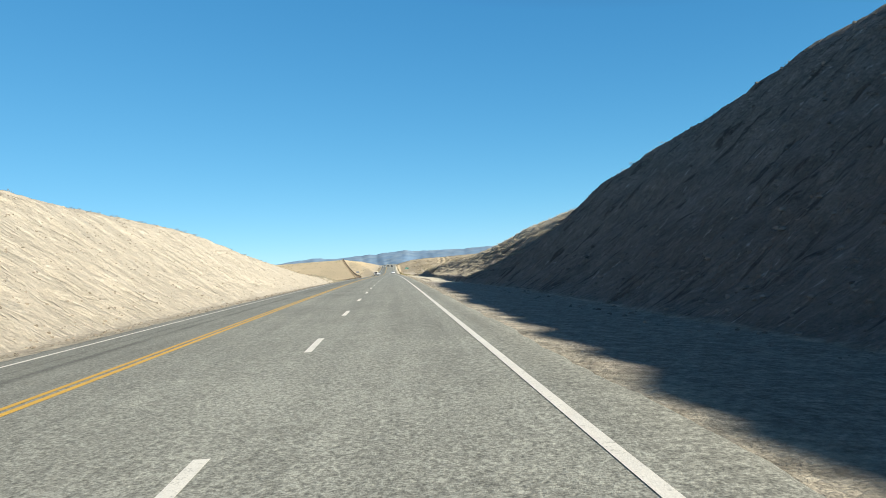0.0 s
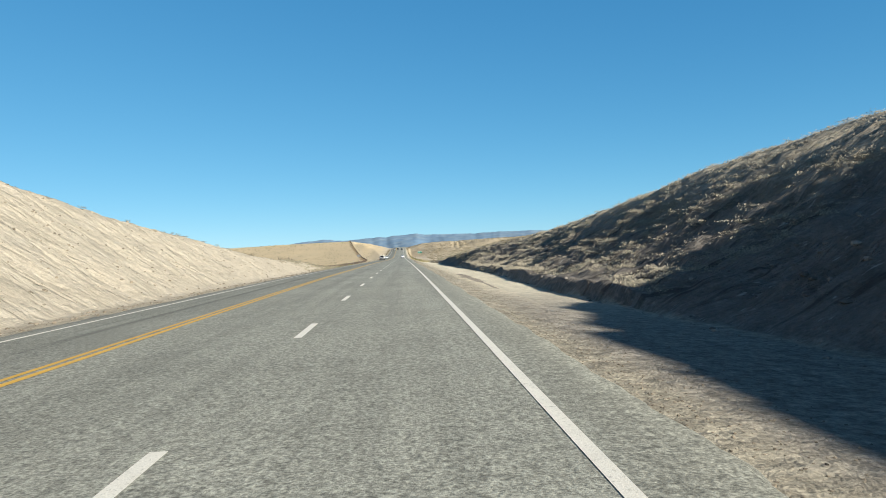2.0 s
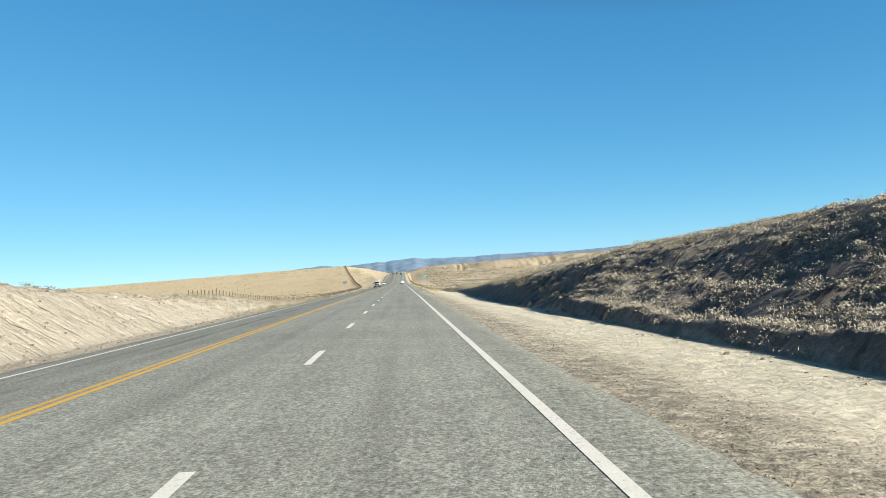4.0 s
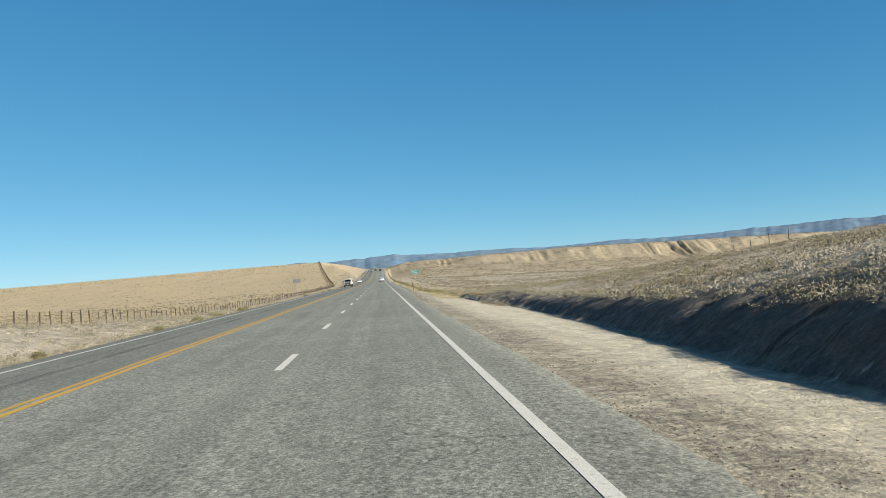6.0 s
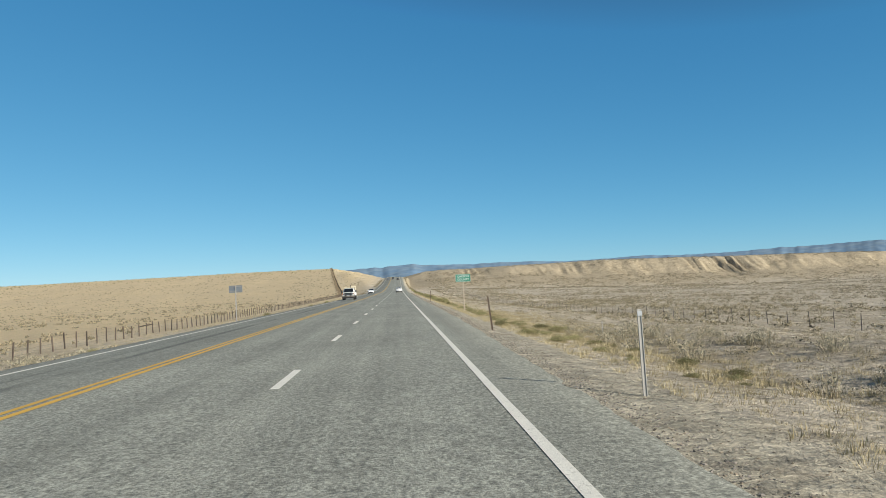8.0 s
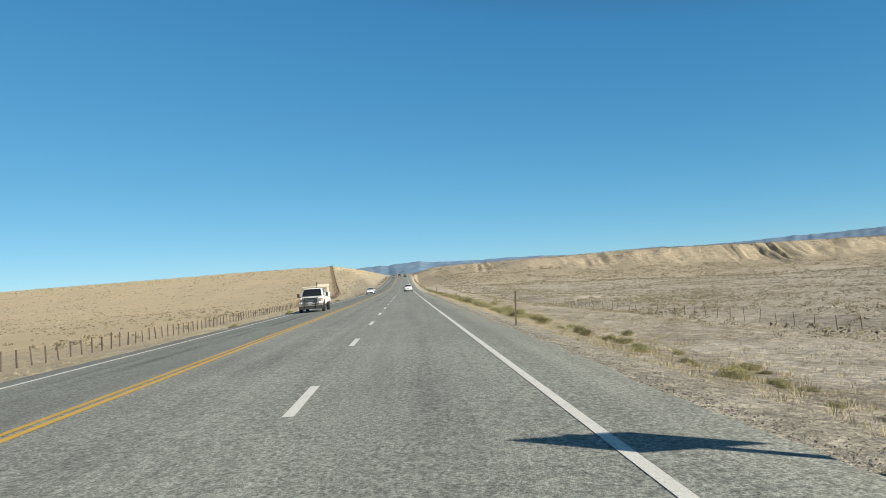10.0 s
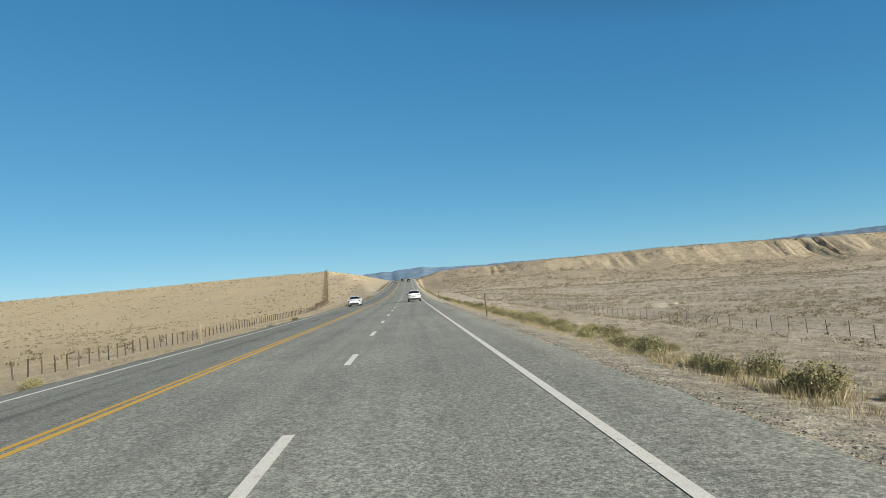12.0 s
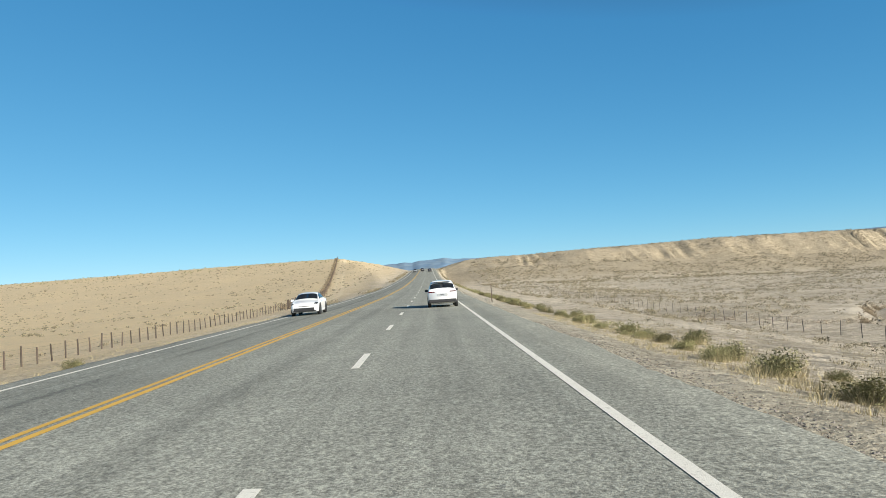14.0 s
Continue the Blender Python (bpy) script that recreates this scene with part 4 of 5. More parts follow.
side = lambda y: np.interp(y, [562, 640, 780, 925], [-20.8, -26, -40, -54.5])
hedge = [(float(side(b)) - rng.uniform(-.3, 1.6), b, rng.uniform(.8, 1.9)) for b in (rng.uniform(560, 930) for _ in range(900))]
scatter("fence_brush", "dark dead brush caught along the hillside fence", "scrub", dry_twig, hedge, 16, .5, .5, .12, 13, True)
drift = [(9.2 + rng.gauss(0, .35), rng.uniform(229, 257), rng.uniform(.5, 1.2)) for _ in range(300)]
scatter("drift_brush", "dark dead twigs caught along the crumbling wash lip", "brush", dry_twig, drift, 26, .45, .16, .010, 16)
over = [(float(toe_right(np.array([b]))[0]) + rng.uniform(1.2, 2.1), b, rng.uniform(.5, 1.2)) for b in (rng.uniform(160, 262) for _ in range(520))]
scatter("overhang_brush", "dry brush and roots hanging over the cut bank", "scrub", pale_scrub, over, 60, .34, .26, .05, 35, True)
clump = field(70, 9.6, 17, 254, 285, lambda x, y, z: wave(x * .4, y * .4, 66) > np.random.uniform(.2, .6, len(x)), (.7, 1.6))
scatter("dead_brush", "grey-brown dead brush in the dry grass beside the verge", "brush", pale_scrub, clump, 150, .42, .36, .045, 18, True)
scatter("dead_stems", "bare dry stems of low brush beside the verge", "brush", pale_straw, clump, 60, .5, .45, .006, 19)
# dead brush, packed dark to stand in for shade in the bank's notches too
wash = [(a, float(wash_line(np.array([a]))[0]) + rng.gauss(-.2, .4), rng.uniform(.5, 1.2)) for a in (rng.uniform(34, 128) for _ in range(2000)) if wave(a * .35, 3, 2) > .38]
scatter("wash_brush", "dark dead brush along the undercut bank of the dry wash, doubling as its notch shade", "scrub", dry_twig, wash, 26, .5, .8, .13, 14, True)

row = [(7.5 + abs(rng.gauss(0, .7)), b, rng.uniform(.5, 1.3)) for b in (rng.uniform(300, 640) for _ in range(640)) if wave(b * .25, 0.0, 89) > (.66 if b < 388 else .47)]
scatter("verge_brush", "low olive and grey brush along the gravel verge", "scrub", sage_green, row, 90, .42, .32, .05, 31, True)
tufts = [(7.0 + abs(rng.gauss(0, 1.3)), b, rng.uniform(.4, 1.4)) for b in (rng.uniform(386, 455) for _ in range(420)) if wave(b * .3, 1.0, 94) > .45]
scatter("straw_tufts", "tall straw-coloured grass tufts among the verge bushes", "grass", straw, tufts, 70, .30, .27, .006, 32)
uphill = [(-10.2 - abs(rng.gauss(0, .9)), b, rng.uniform(.6, 1.6)) for b in (rng.uniform(520, 900) for _ in range(420)) if wave(b * .06, 0.0, 87) > .3]
scatter("uphill_brush", "dark brush along the edge of the climbing road", "scrub", scrub_leaf, uphill, 40, .5, .45, .09, 33, True)
uphill_right = [(7.4 + abs(rng.gauss(0, 1.4)), b, rng.uniform(.6, 1.6)) for b in (rng.uniform(600, 930) for _ in range(420))]
scatter("rise_brush", "grey-brown brush beside the climbing road", "scrub", scrub_leaf, uphill_right, 40, .5, .45, .09, 34, True)

# ---------------------------------------------------------------- loose rock
clod_rock = material("shale_clod", (0.235, 0.20, 0.15), rough=0.95, spec=0.15, island_amount=0.35, fine_scale=9, fine_amount=0.25)


G_ = (1 + 5 ** .5) / 2
STONE = ([tuple(Vector(d).normalized()) for d in ((-1, G_, 0), (1, G_, 0), (-1, -G_, 0), (1, -G_, 0), (0, -1, G_), (0, 1, G_), (0, -1, -G_), (0, 1, -G_), (G_, 0, -1), (G_, 0, 1), (-G_, 0, -1), (-G_, 0, 1))],
         [(0, 11, 5), (0, 5, 1), (0, 1, 7), (0, 7, 10), (0, 10, 11), (1, 5, 9), (5, 11, 4), (11, 10, 2), (10, 7, 6), (7, 1, 8),
          (3, 9, 4), (3, 4, 2), (3, 2, 6), (3, 6, 8), (3, 8, 9), (4, 9, 5), (2, 4, 11), (6, 2, 10), (8, 6, 7), (9, 8, 1)])
PEBBLE = ([(1, 0, 0), (0, 1, 0), (-1, 0, 0), (0, -1, 0), (0, 0, .8), (0, 0, -.8)],
          [t for a, b in ((0, 1), (1, 2), (2, 3), (3, 0)) for t in ((a, b, 4), (b, a, 5))])


def rubble(name, label, spots_, seed, mat=clod_rock):
    """One object of many small angular stones; spots_ are x, y, size."""
    rnd = random.Random(seed)
    v, f = [], []
    zs = land(np.array([p[0] for p in spots_]), np.array([p[1] for p in spots_]))
    for (x, y, s), z in zip(spots_, zs):
        k = len(v)
        tilt = Euler((rnd.uniform(0, 6), rnd.uniform(0, 6), rnd.uniform(0, 6))).to_matrix()
        flat_ = rnd.uniform(.45, .8)
        if s > 0.07:
            dirs, tris = STONE
        else:
            dirs, tris = PEBBLE
        for d in dirs:
            p = tilt @ (Vector(d) * s * rnd.uniform(.7, 1.1))
            v.append((x + p.x, y + p.y, float(z) + p.z * flat_ + s * .05))
        f += [(k + a, k + b, k + c) for a, b, c in tris]
    tagged(new(name, mesh_from(name, v, f, mat)), label, "rocks", kind="stuff")


pale_clod = material("pale_soil_clod", (0.40, 0.34, 0.245), rough=0.95, spec=0.15, island_amount=0.25, fine_scale=9, fine_amount=0.25)
lumps = field(620, -19.5, -10.6, 192, 285, lambda x, y, z: waves(x * .3, y * .25, 49) > np.random.uniform(-.25, .15, len(x)), (.6, 1.5))
scatter("spoil_brush", "tan and grey brush clumps between road and fence", "scrub", pale_scrub, lumps, 90, .42, .30, .045, 26, True)
dark_clod = material("dark_shale_clod", (0.22, 0.20, 0.175), rough=0.95, spec=0.15, island_amount=0.45, fine_scale=9, fine_amount=0.25)
stone = lambda: 0.035 + 0.10 * rng.random() ** 3
rubble("pale_bank_rubble", "pale shale fragments on the sunlit cut bank", [(a, b, stone()) for a, b, _ in field(6500, -30, -10.6, -5, 205, lambda x, y, z: z > -9, (1, 1))], 21)
rubble("grey_bank_rubble", "grey shale fragments on the shaded cut bank", [(a, b, stone()) for a, b, _ in field(6000, 9, 32, 0, 172, lambda x, y, z: z > -9, (1, 1))], 22, dark_clod)
rubble("cut_face_rocks", "grey rock fragments jutting out of the shaded cut face", [(a, b, .04 + .14 * rng.random() ** 3) for a, b, _ in field(2600, 11.5, 34, 0, 84, lambda x, y, z: wave(x * .5, y * .5, 31) > np.random.uniform(.2, .8, len(x)), (1, 1))], 27, dark_clod)
rubble("crest_rocks", "pale rocks along the top of the sunlit bank", [(a, b, .05 + .22 * rng.random() ** 3) for a, b, _ in field(900, -36, -13.5, -5, 190, lambda x, y, z: np.abs(z - np.interp(y, CREST_L_Y, CREST_L_Z)) < .5, (1, 1))], 28, pale_clod)
rubble("spoil_clods", "pale lumps of spoil between road and fence", [(a, b, .02 + .12 * rng.random() ** 4) for a, b, _ in field(1800, -19, -10.8, 192, 262, lambda x, y, z: waves(x * .3, y * .25, 49) > np.random.uniform(-.25, .12, len(x)), (1, 1))], 25, pale_clod)
rubble("windrow", "low ridge of dirt clods left along the shoulder", [(6.72 + rng.gauss(0, .05 + .10 * (b > 107)) + .05 * math.sin(b * .8), b, rng.uniform(.015, .03 + .03 * (b > 107))) for b in (rng.uniform(99, 124) for _ in range(2600))], 23, dark_clod)
rubble("shoulder_chippings", "dark stone chippings spilled along the pavement edge", [(float(edge_right(b)) + rng.uniform(-.12, .35) + abs(rng.gauss(0, .3)), b, rng.uniform(.014, .036)) for b in (rng.uniform(240, 470) for _ in range(12000))], 38, dark_clod)
rubble("verge_gravel", "loose gravel along the pavement edge", [(float(edge_right(b)) + .1 + abs(rng.gauss(0, .9)), b, rng.uniform(.010, .030)) for b in (rng.uniform(40, 470) for _ in range(15000))], 24)

# ---------------------------------------------------------------- fences
post_wood = material("weathered_fence_wood", (0.085, 0.065, 0.05), rough=0.95, noise_scale=6, noise_amount=0.3, fine_scale=50, fine_amount=0.3, random_amount=0.35)
wire_steel = material("rusty_fence_wire", (0.16, 0.125, 0.10), rough=0.6, metal=0.6)
green_steel = material("dark_steel_post", (0.07, 0.06, 0.055), rough=0.7, metal=0.3, random_amount=0.2)


def post_mesh(h, r, seed, n=7):
    bm = bmesh.new()
    rnd = random.Random(seed)
    prev, ring = None, None
    for k in range(5):
        z = -0.3 + (h + 0.3) * k / 4
        ring = [bm.verts.new((r * rnd.uniform(.85, 1.12) * math.cos(2 * math.pi * j / n) * (1 - .12 * k / 4), r * rnd.uniform(.85, 1.12) * math.sin(2 * math.pi * j / n) * (1 - .12 * k / 4), z + (rnd.uniform(-.02, .02) if k == 4 else 0))) for j in range(n)]
        if prev:
            for j in range(n):
                bm.faces.new((prev[j], prev[(j + 1) % n], ring[(j + 1) % n], ring[j]))
        prev = ring
    bm.faces.new(ring)
    me = bpy.data.meshes.new("post")
    bm.to_mesh(me)
    bm.free()
    return me


def fence(name, label, line, spacing, height, radius, mat, wires, braces=()):
    """Posts along a line of (x, y), and wires from post to post."""
    pts = []
    for (x0, y0), (x1, y1) in zip(line, line[1:]):
        n = max(1, round(math.hypot(x1 - x0, y1 - y0) / spacing))
        pts += [(x0 + (x1 - x0) * k / n, y0 + (y1 - y0) * k / n) for k in range(n)]
    pts.append(line[-1])
    kinds = []
    for k in range(5):
        me = post_mesh(height, radius, 40 + k)
        me.materials.append(mat)
        kinds.append(me)
    e = empty(name, pts[0][0], pts[0][1], ground_z(*pts[0]), label, "fence")
    base = e.matrix_basis.translation.copy()
    tops = []
    for n, (x, y) in enumerate(pts):
        z = ground_z(x, y)
        o = new("post", kinds[rng.randrange(5)])
        o.parent = e
        o.matrix_basis = Matrix.Translation(Vector((x, y, z)) - base) @ pose(0, 0, 0, rng.gauss(0, 2), rng.gauss(0, 2), rng.uniform(0, 360)) @ Matrix.Diagonal((1, 1, rng.uniform(.9, 1.08), 1))
        tops.append(Vector((x, y, z)) - base)
    for w in wires:
        bm = bmesh.new()
        prev = None
        for p in tops:
            ring = [bm.verts.new(p + Vector((dx, 0, w + dz))) for dx, dz in ((0, .005), (-.005, -.004), (.005, -.004))]
            if prev:
                for j in range(3):
                    bm.faces.new((prev[j], prev[(j + 1) % 3], ring[(j + 1) % 3], ring[j]))
            prev = ring
        part("wire", bm, wire_steel, e)
    for k in braces:
        bm = bmesh.new()
        rod(bm, tops[k] + Vector((0, 0, .8)), tops[k + 2] + Vector((0, 0, .8)), .05, n=8)
        part("brace_rail", bm, mat, e)
    return e


fence("roadside_fence", "weathered dark wooden post and wire fence beside the highway", [(-20.5, 206), (-20, 300), (-19.5, 330), (-20.5, 420), (-21.0, 490), (-20.8, 560)], 1.75, 1.06, .055, post_wood, (.25, .5, .75, .96), (32, 62, 131))
fence("hillside_fence", "dark wooden fence running up the hillside beside a track", [(-20.8, 562), (-26, 640), (-40, 780), (-54.5, 925)], 1.6, 1.5, .10, post_wood, (.5, 1.1))
fence("plain_fence", "thin steel post fence across the plain", [(38, 250), (34, 320), (34, 420), (35, 560), (40, 700)], 3.2, 1.2, .035, green_steel, (.4, .8, 1.1))

# ---------------------------------------------------------------- roadside posts and signs
grey_steel = material("galvanised_steel", (0.36, 0.35, 0.33), rough=0.6, metal=0.35, noise_scale=8, noise_amount=0.15)
brown_post = material("brown_composite_post", (0.12, 0.085, 0.06), rough=0.7, noise_scale=10, noise_amount=0.2)
tan_post = material("sun_bleached_post", (0.42, 0.34, 0.24), rough=0.8, noise_scale=10, noise_amount=0.2)
reflector_white = material("white_reflector", (0.42, 0.44, 0.46), rough=0.3)
sign_green = material("green_sign_sheeting", (0.010, 0.17, 0.115), rough=0.35, noise_scale=5, noise_amount=0.08)
sign_white = material("white_sign_sheeting", (0.75, 0.77, 0.75), rough=0.4)
sign_back = material("bare_aluminium", (0.30, 0.32, 0.34), rough=0.4, metal=0.7, noise_scale=6, noise_amount=0.12)
post_timber = material("grey_timber_post", (0.34, 0.29, 0.23), rough=0.9, noise_scale=8, noise_amount=0.2, fine_scale=60, fine_amount=0.2)


def delineator(x, y, mat, h=1.4, lean=(0, 0), pale=False):
    e = empty("delineator_post", x, y, ground_z(x, y), "slim brown roadside marker post" if not pale else "pale slim roadside marker post with a small reflector", "marker post", "roadside marker posts")
    e.matrix_basis = e.matrix_basis @ pose(0, 0, 0, lean[0], lean[1], 0)
    bm = bmesh.new()
    box(bm, (-.035, -.006, -.2), (.035, .006, h), 0.003)
    box(bm, (-.035, -.02, -.2), (-.022, .006, h - .02), 0.002)
    box(bm, (.022, -.02, -.2), (.035, .006, h - .02), 0.002)
    part("post", bm, mat, e)
    if not pale:
        return
    bm = bmesh.new()
    box(bm, (-.04, -.032, h - .11), (.04, -.0215, h - .03), 0.004)
    part("reflector", bm, reflector_white, e)


for x, y, mat, lean, pale in ((6.08, 259.2, grey_steel, (0, -1), True), (5.94, 278.4, brown_post, (2, -6), False), (6.0, 342, brown_post, (0, 3), False),
                              (6.1, 422, brown_post, (0, -1.5), False), (6.3, 500, brown_post, (0, 0), False), (-10.05, 256.8, grey_steel, (0, 1), True), (-10.4, 421, tan_post, (0, 1), True)):
    delineator(x, y, mat, 1.4, lean, pale)


def stake(x, y):
    e = empty("steel_stake", x, y, ground_z(x, y), "short grey steel stake in the dry grass", "stake")
    bm = bmesh.new()
    box(bm, (-.02, -.004, -.2), (.02, .004, .62), .002)
    box(bm, (-.004, .0041, -.2), (.004, .03, .62), .002)
    part("shaft", bm, grey_steel, e)


stake(11.5, 282.4)


def lettering(text, size, parent, at, mat):
    c = bpy.data.curves.new("lettering", "FONT")
    c.body, c.size, c.align_x, c.align_y, c.extrude = text, size, "CENTER", "CENTER", 0.002
    tmp = bpy.data.objects.new("lettering_shape", c)
    scene.collection.objects.link(tmp)
    me = bpy.data.meshes.new_from_object(tmp.evaluated_get(bpy.context.evaluated_depsgraph_get()))
    bpy.data.objects.remove(tmp)
    me.materials.clear()
    me.materials.append(mat)
    o = new("lettering", me)
    o.parent = parent
    o.matrix_basis = at
    return o


def county_sign(x, y):
    g = ground_z(x, y)
    e = empty("county_sign", x, y, g, "green county line sign with white lettering on a timber post", "road sign")
    top, w, h = 2.49 - g, 1.32, 0.66
    bm = bmesh.new()
    box(bm, (-.055, -.05, -.4), (.055, .05, top), 0.006)
    part("post", bm, post_timber, e)
    bm = bmesh.new()
    box(bm, (-w / 2, -.062, top - h), (w / 2, -.056, top), 0.02)
    panel = part("panel", bm, sign_green, e)
    bm = bmesh.new()
    for a, b in (((-w / 2 + .02, top - .035), (w / 2 - .02, top - .02)), ((-w / 2 + .02, top - h + .02), (w / 2 - .02, top - h + .035)),
                 ((-w / 2 + .02, top - h + .02), (-w / 2 + .035, top - .02)), ((w / 2 - .035, top - h + .02), (w / 2 - .02, top - .02))):
        box(bm, (a[0], -.0655, a[1]), (b[0], -.0625, b[1]))
    part("border", bm, sign_white, panel)
    for n, word in enumerate(("CARBON", "COUNTY")):
        lettering(word, 0.25, panel, pose(0, -.0655, top - .2 - .27 * n, 90), sign_white)


county_sign(7.9, 315.2)


def sign_seen_from_behind(x, y):
    g = ground_z(x, y)
    e = empty("road_sign", x, y, g, "bare aluminium back of a road sign on a steel post", "road sign")
    top, w, h = 2.45 - g, 1.15, 0.62
    bm = bmesh.new()
    box(bm, (-.04, -.04, -.4), (.04, .04, top), 0.006)
    part("post", bm, grey_steel, e)
    bm = bmesh.new()
    box(bm, (-w / 2, .041, top - h), (w / 2, .046, top), 0.02)
    panel = part("panel", bm, sign_back, e)
    for z in (top - .12, top - h + .12):
        bm = bmesh.new()
        box(bm, (-w / 2 + .05, -.012, z - .025), (w / 2 - .05, .0405, z + .025), 0.004)
        part("brace", bm, grey_steel, e)


sign_seen_from_behind(-11.9, 315.4)

# ---------------------------------------------------------------- vehicles
white_car_paint = material("white_car_paint", (0.78, 0.79, 0.80), rough=0.3, spec=0.5, coat=0.6, noise_scale=1.5, noise_amount=0.05)
worn_white_paint = material("worn_white_truck_paint", (0.74, 0.74, 0.71), rough=0.42, noise_scale=2.5, noise_amount=0.08, fine_scale=30, fine_amount=0.05)
dark_car_paint = material("dark_car_paint", (0.03, 0.035, 0.045), rough=0.3, coat=0.6)
silver_car_paint = material("silver_car_paint", (0.45, 0.47, 0.48), rough=0.32, metal=0.5, coat=0.4)
car_glass = material("tinted_car_glass", (0.014, 0.018, 0.022), rough=0.05, spec=0.9, noise_scale=3.0, noise_amount=0.5)
black_plastic = material("black_plastic", (0.025, 0.025, 0.027), rough=0.6, noise_scale=6, noise_amount=0.2)
tyre_rubber = material("tyre_rubber", (0.03, 0.03, 0.03), rough=0.85, noise_scale=12, noise_amount=0.2)
alloy = material("alloy_rim", (0.42, 0.42, 0.43), rough=0.35, metal=0.9)
red_lens = material("red_lamp_lens", (0.09, 0.006, 0.008), rough=0.15)
amber_lens = material("amber_lamp_lens", (0.62, 0.21, 0.02), rough=0.2)
clear_lens = material("clear_headlamp_lens", (0.20, 0.21, 0.23), rough=0.10, spec=0.8)
dark_lens = material("smoked_headlamp_lens", (0.06, 0.065, 0.07), rough=0.08, spec=0.8)
shadow_grey = material("recess_shade_grey", (0.42, 0.43, 0.44), rough=0.4)
plate_paint = material("number_plate_paint", (0.42, 0.44, 0.47), rough=0.5)
chrome = material("dull_chrome", (0.5, 0.5, 0.5), rough=0.25, metal=0.9)
cream_board = material("weathered_cream_board", (0.62, 0.56, 0.42), rough=0.8, noise_scale=4, noise_amount=0.15, fine_scale=30, fine_amount=0.1)
dirty_steel = material("dirty_steel_bumper", (0.22, 0.20, 0.175), rough=0.6, metal=0.4, noise_scale=5, noise_amount=0.25)


def loft(bm, stations):
    """A closed shell through stations (y, half profile [(x, z), ...] from low middle to high middle)."""
    prev = None
    rings = []
    for y, prof in stations:
        ring = [bm.verts.new((x, y, z)) for x, z in prof] + [bm.verts.new((-x, y, z)) for x, z in reversed(prof[1:-1])]
        rings.append(ring)
        if prev:
            n = len(ring)
            for j in range(n):
                bm.faces.new((prev[j], ring[j], ring[(j + 1) % n], prev[(j + 1) % n]))
        prev = ring
    bm.faces.new(list(reversed(rings[0])))
    bm.faces.new(rings[-1])
    bmesh.ops.recalc_face_normals(bm, faces=bm.faces)


def pane(bm, a, b, c, d, u0, u1, v0, v1, out=0.006):
    """A thin plate on the face a b c d (a to b along u, a to d along v), lying just proud of it."""
    a, b, c, d = (Vector(p) for p in (a, b, c, d))
    n = (b - a).cross(d - a).normalized()

    def at(u, v, k):
        return a.lerp(b, u).lerp(d.lerp(c, u), v) + n * k

    lo = [bm.verts.new(at(u, v, -0.02)) for u, v in ((u0, v0), (u1, v0), (u1, v1), (u0, v1))]
    hi = [bm.verts.new(at(u, v, out)) for u, v in ((u0, v0), (u1, v0), (u1, v1), (u0, v1))]
    bm.faces.new(hi)
    for j in range(4):
        bm.faces.new((lo[j], lo[(j + 1) % 4], hi[(j + 1) % 4], hi[j]))


def wheel(parent, x, y, r, w, side):
    bm = bmesh.new()
    prof = [(r * .60, -w / 2), (r * .92, -w / 2), (r, -w * .36), (r, w * .36), (r * .92, w / 2), (r * .60, w / 2)]
    n, prev, first = 22, None, None
    for k in range(n):
        a = 2 * math.pi * k / n
        ring = [bm.verts.new((x + dx, y + q * math.cos(a), r + q * math.sin(a))) for q, dx in prof]
        if prev:
            for j in range(len(prof) - 1):
                bm.faces.new((prev[j], prev[j + 1], ring[j + 1], ring[j]))
        first, prev = first or ring, ring
    for j in range(len(prof) - 1):
        bm.faces.new((prev[j], prev[j + 1], first[j + 1], first[j]))
    tyre = part("wheel", bm, tyre_rubber, parent)
    bm = bmesh.new()
    xo = x + side * w * .28
    rod(bm, (x - side * w * .3, y, r), (xo - side * .03, y, r), r * .61, n=20)
    for k in range(5):
        a = 2 * math.pi * k / 5
        rod(bm, (xo, y, r), (xo - side * .01, y + r * .58 * math.cos(a), r + r * .58 * math.sin(a)), r * .13, r * .1, 6)
    rod(bm, (xo - side * .05, y, r), (xo + side * .02, y, r), r * .15, n=10)
    part("rim", bm, alloy, tyre)


def mirrors(parent, x, y, z, mat, size=(.11, .10, .075)):
    for s in (-1, 1):
        bm = bmesh.new()
        box(bm, (s * x - size[0], y - size[1] / 2, z - size[2]), (s * x + size[0], y + size[1] / 2, z + size[2]), 0.03)
        rod(bm, (s * (x - .02), y, z - size[2] * .6), (s * (x - .25), y + .02, z - size[2] - .02), .02, n=6)
        part("mirror", bm, mat, parent)


def plate(parent, y, z, facing):
    bm = bmesh.new()
    box(bm, (-.16, min(y, y + facing * .012), z - .08), (.16, max(y, y + facing * .012), z + .08), 0.003)
    p = part("number_plate", bm, plate_paint, parent)
    bm = bmesh.new()
    for k in range(5):
        box(bm, (-.115 + k * .05, min(y + facing * .012, y + facing * .016), z - .035), (-.085 + k * .05, max(y + facing * .012, y + facing * .016), z + .035))
    part("plate_bars", bm, black_plastic, p)


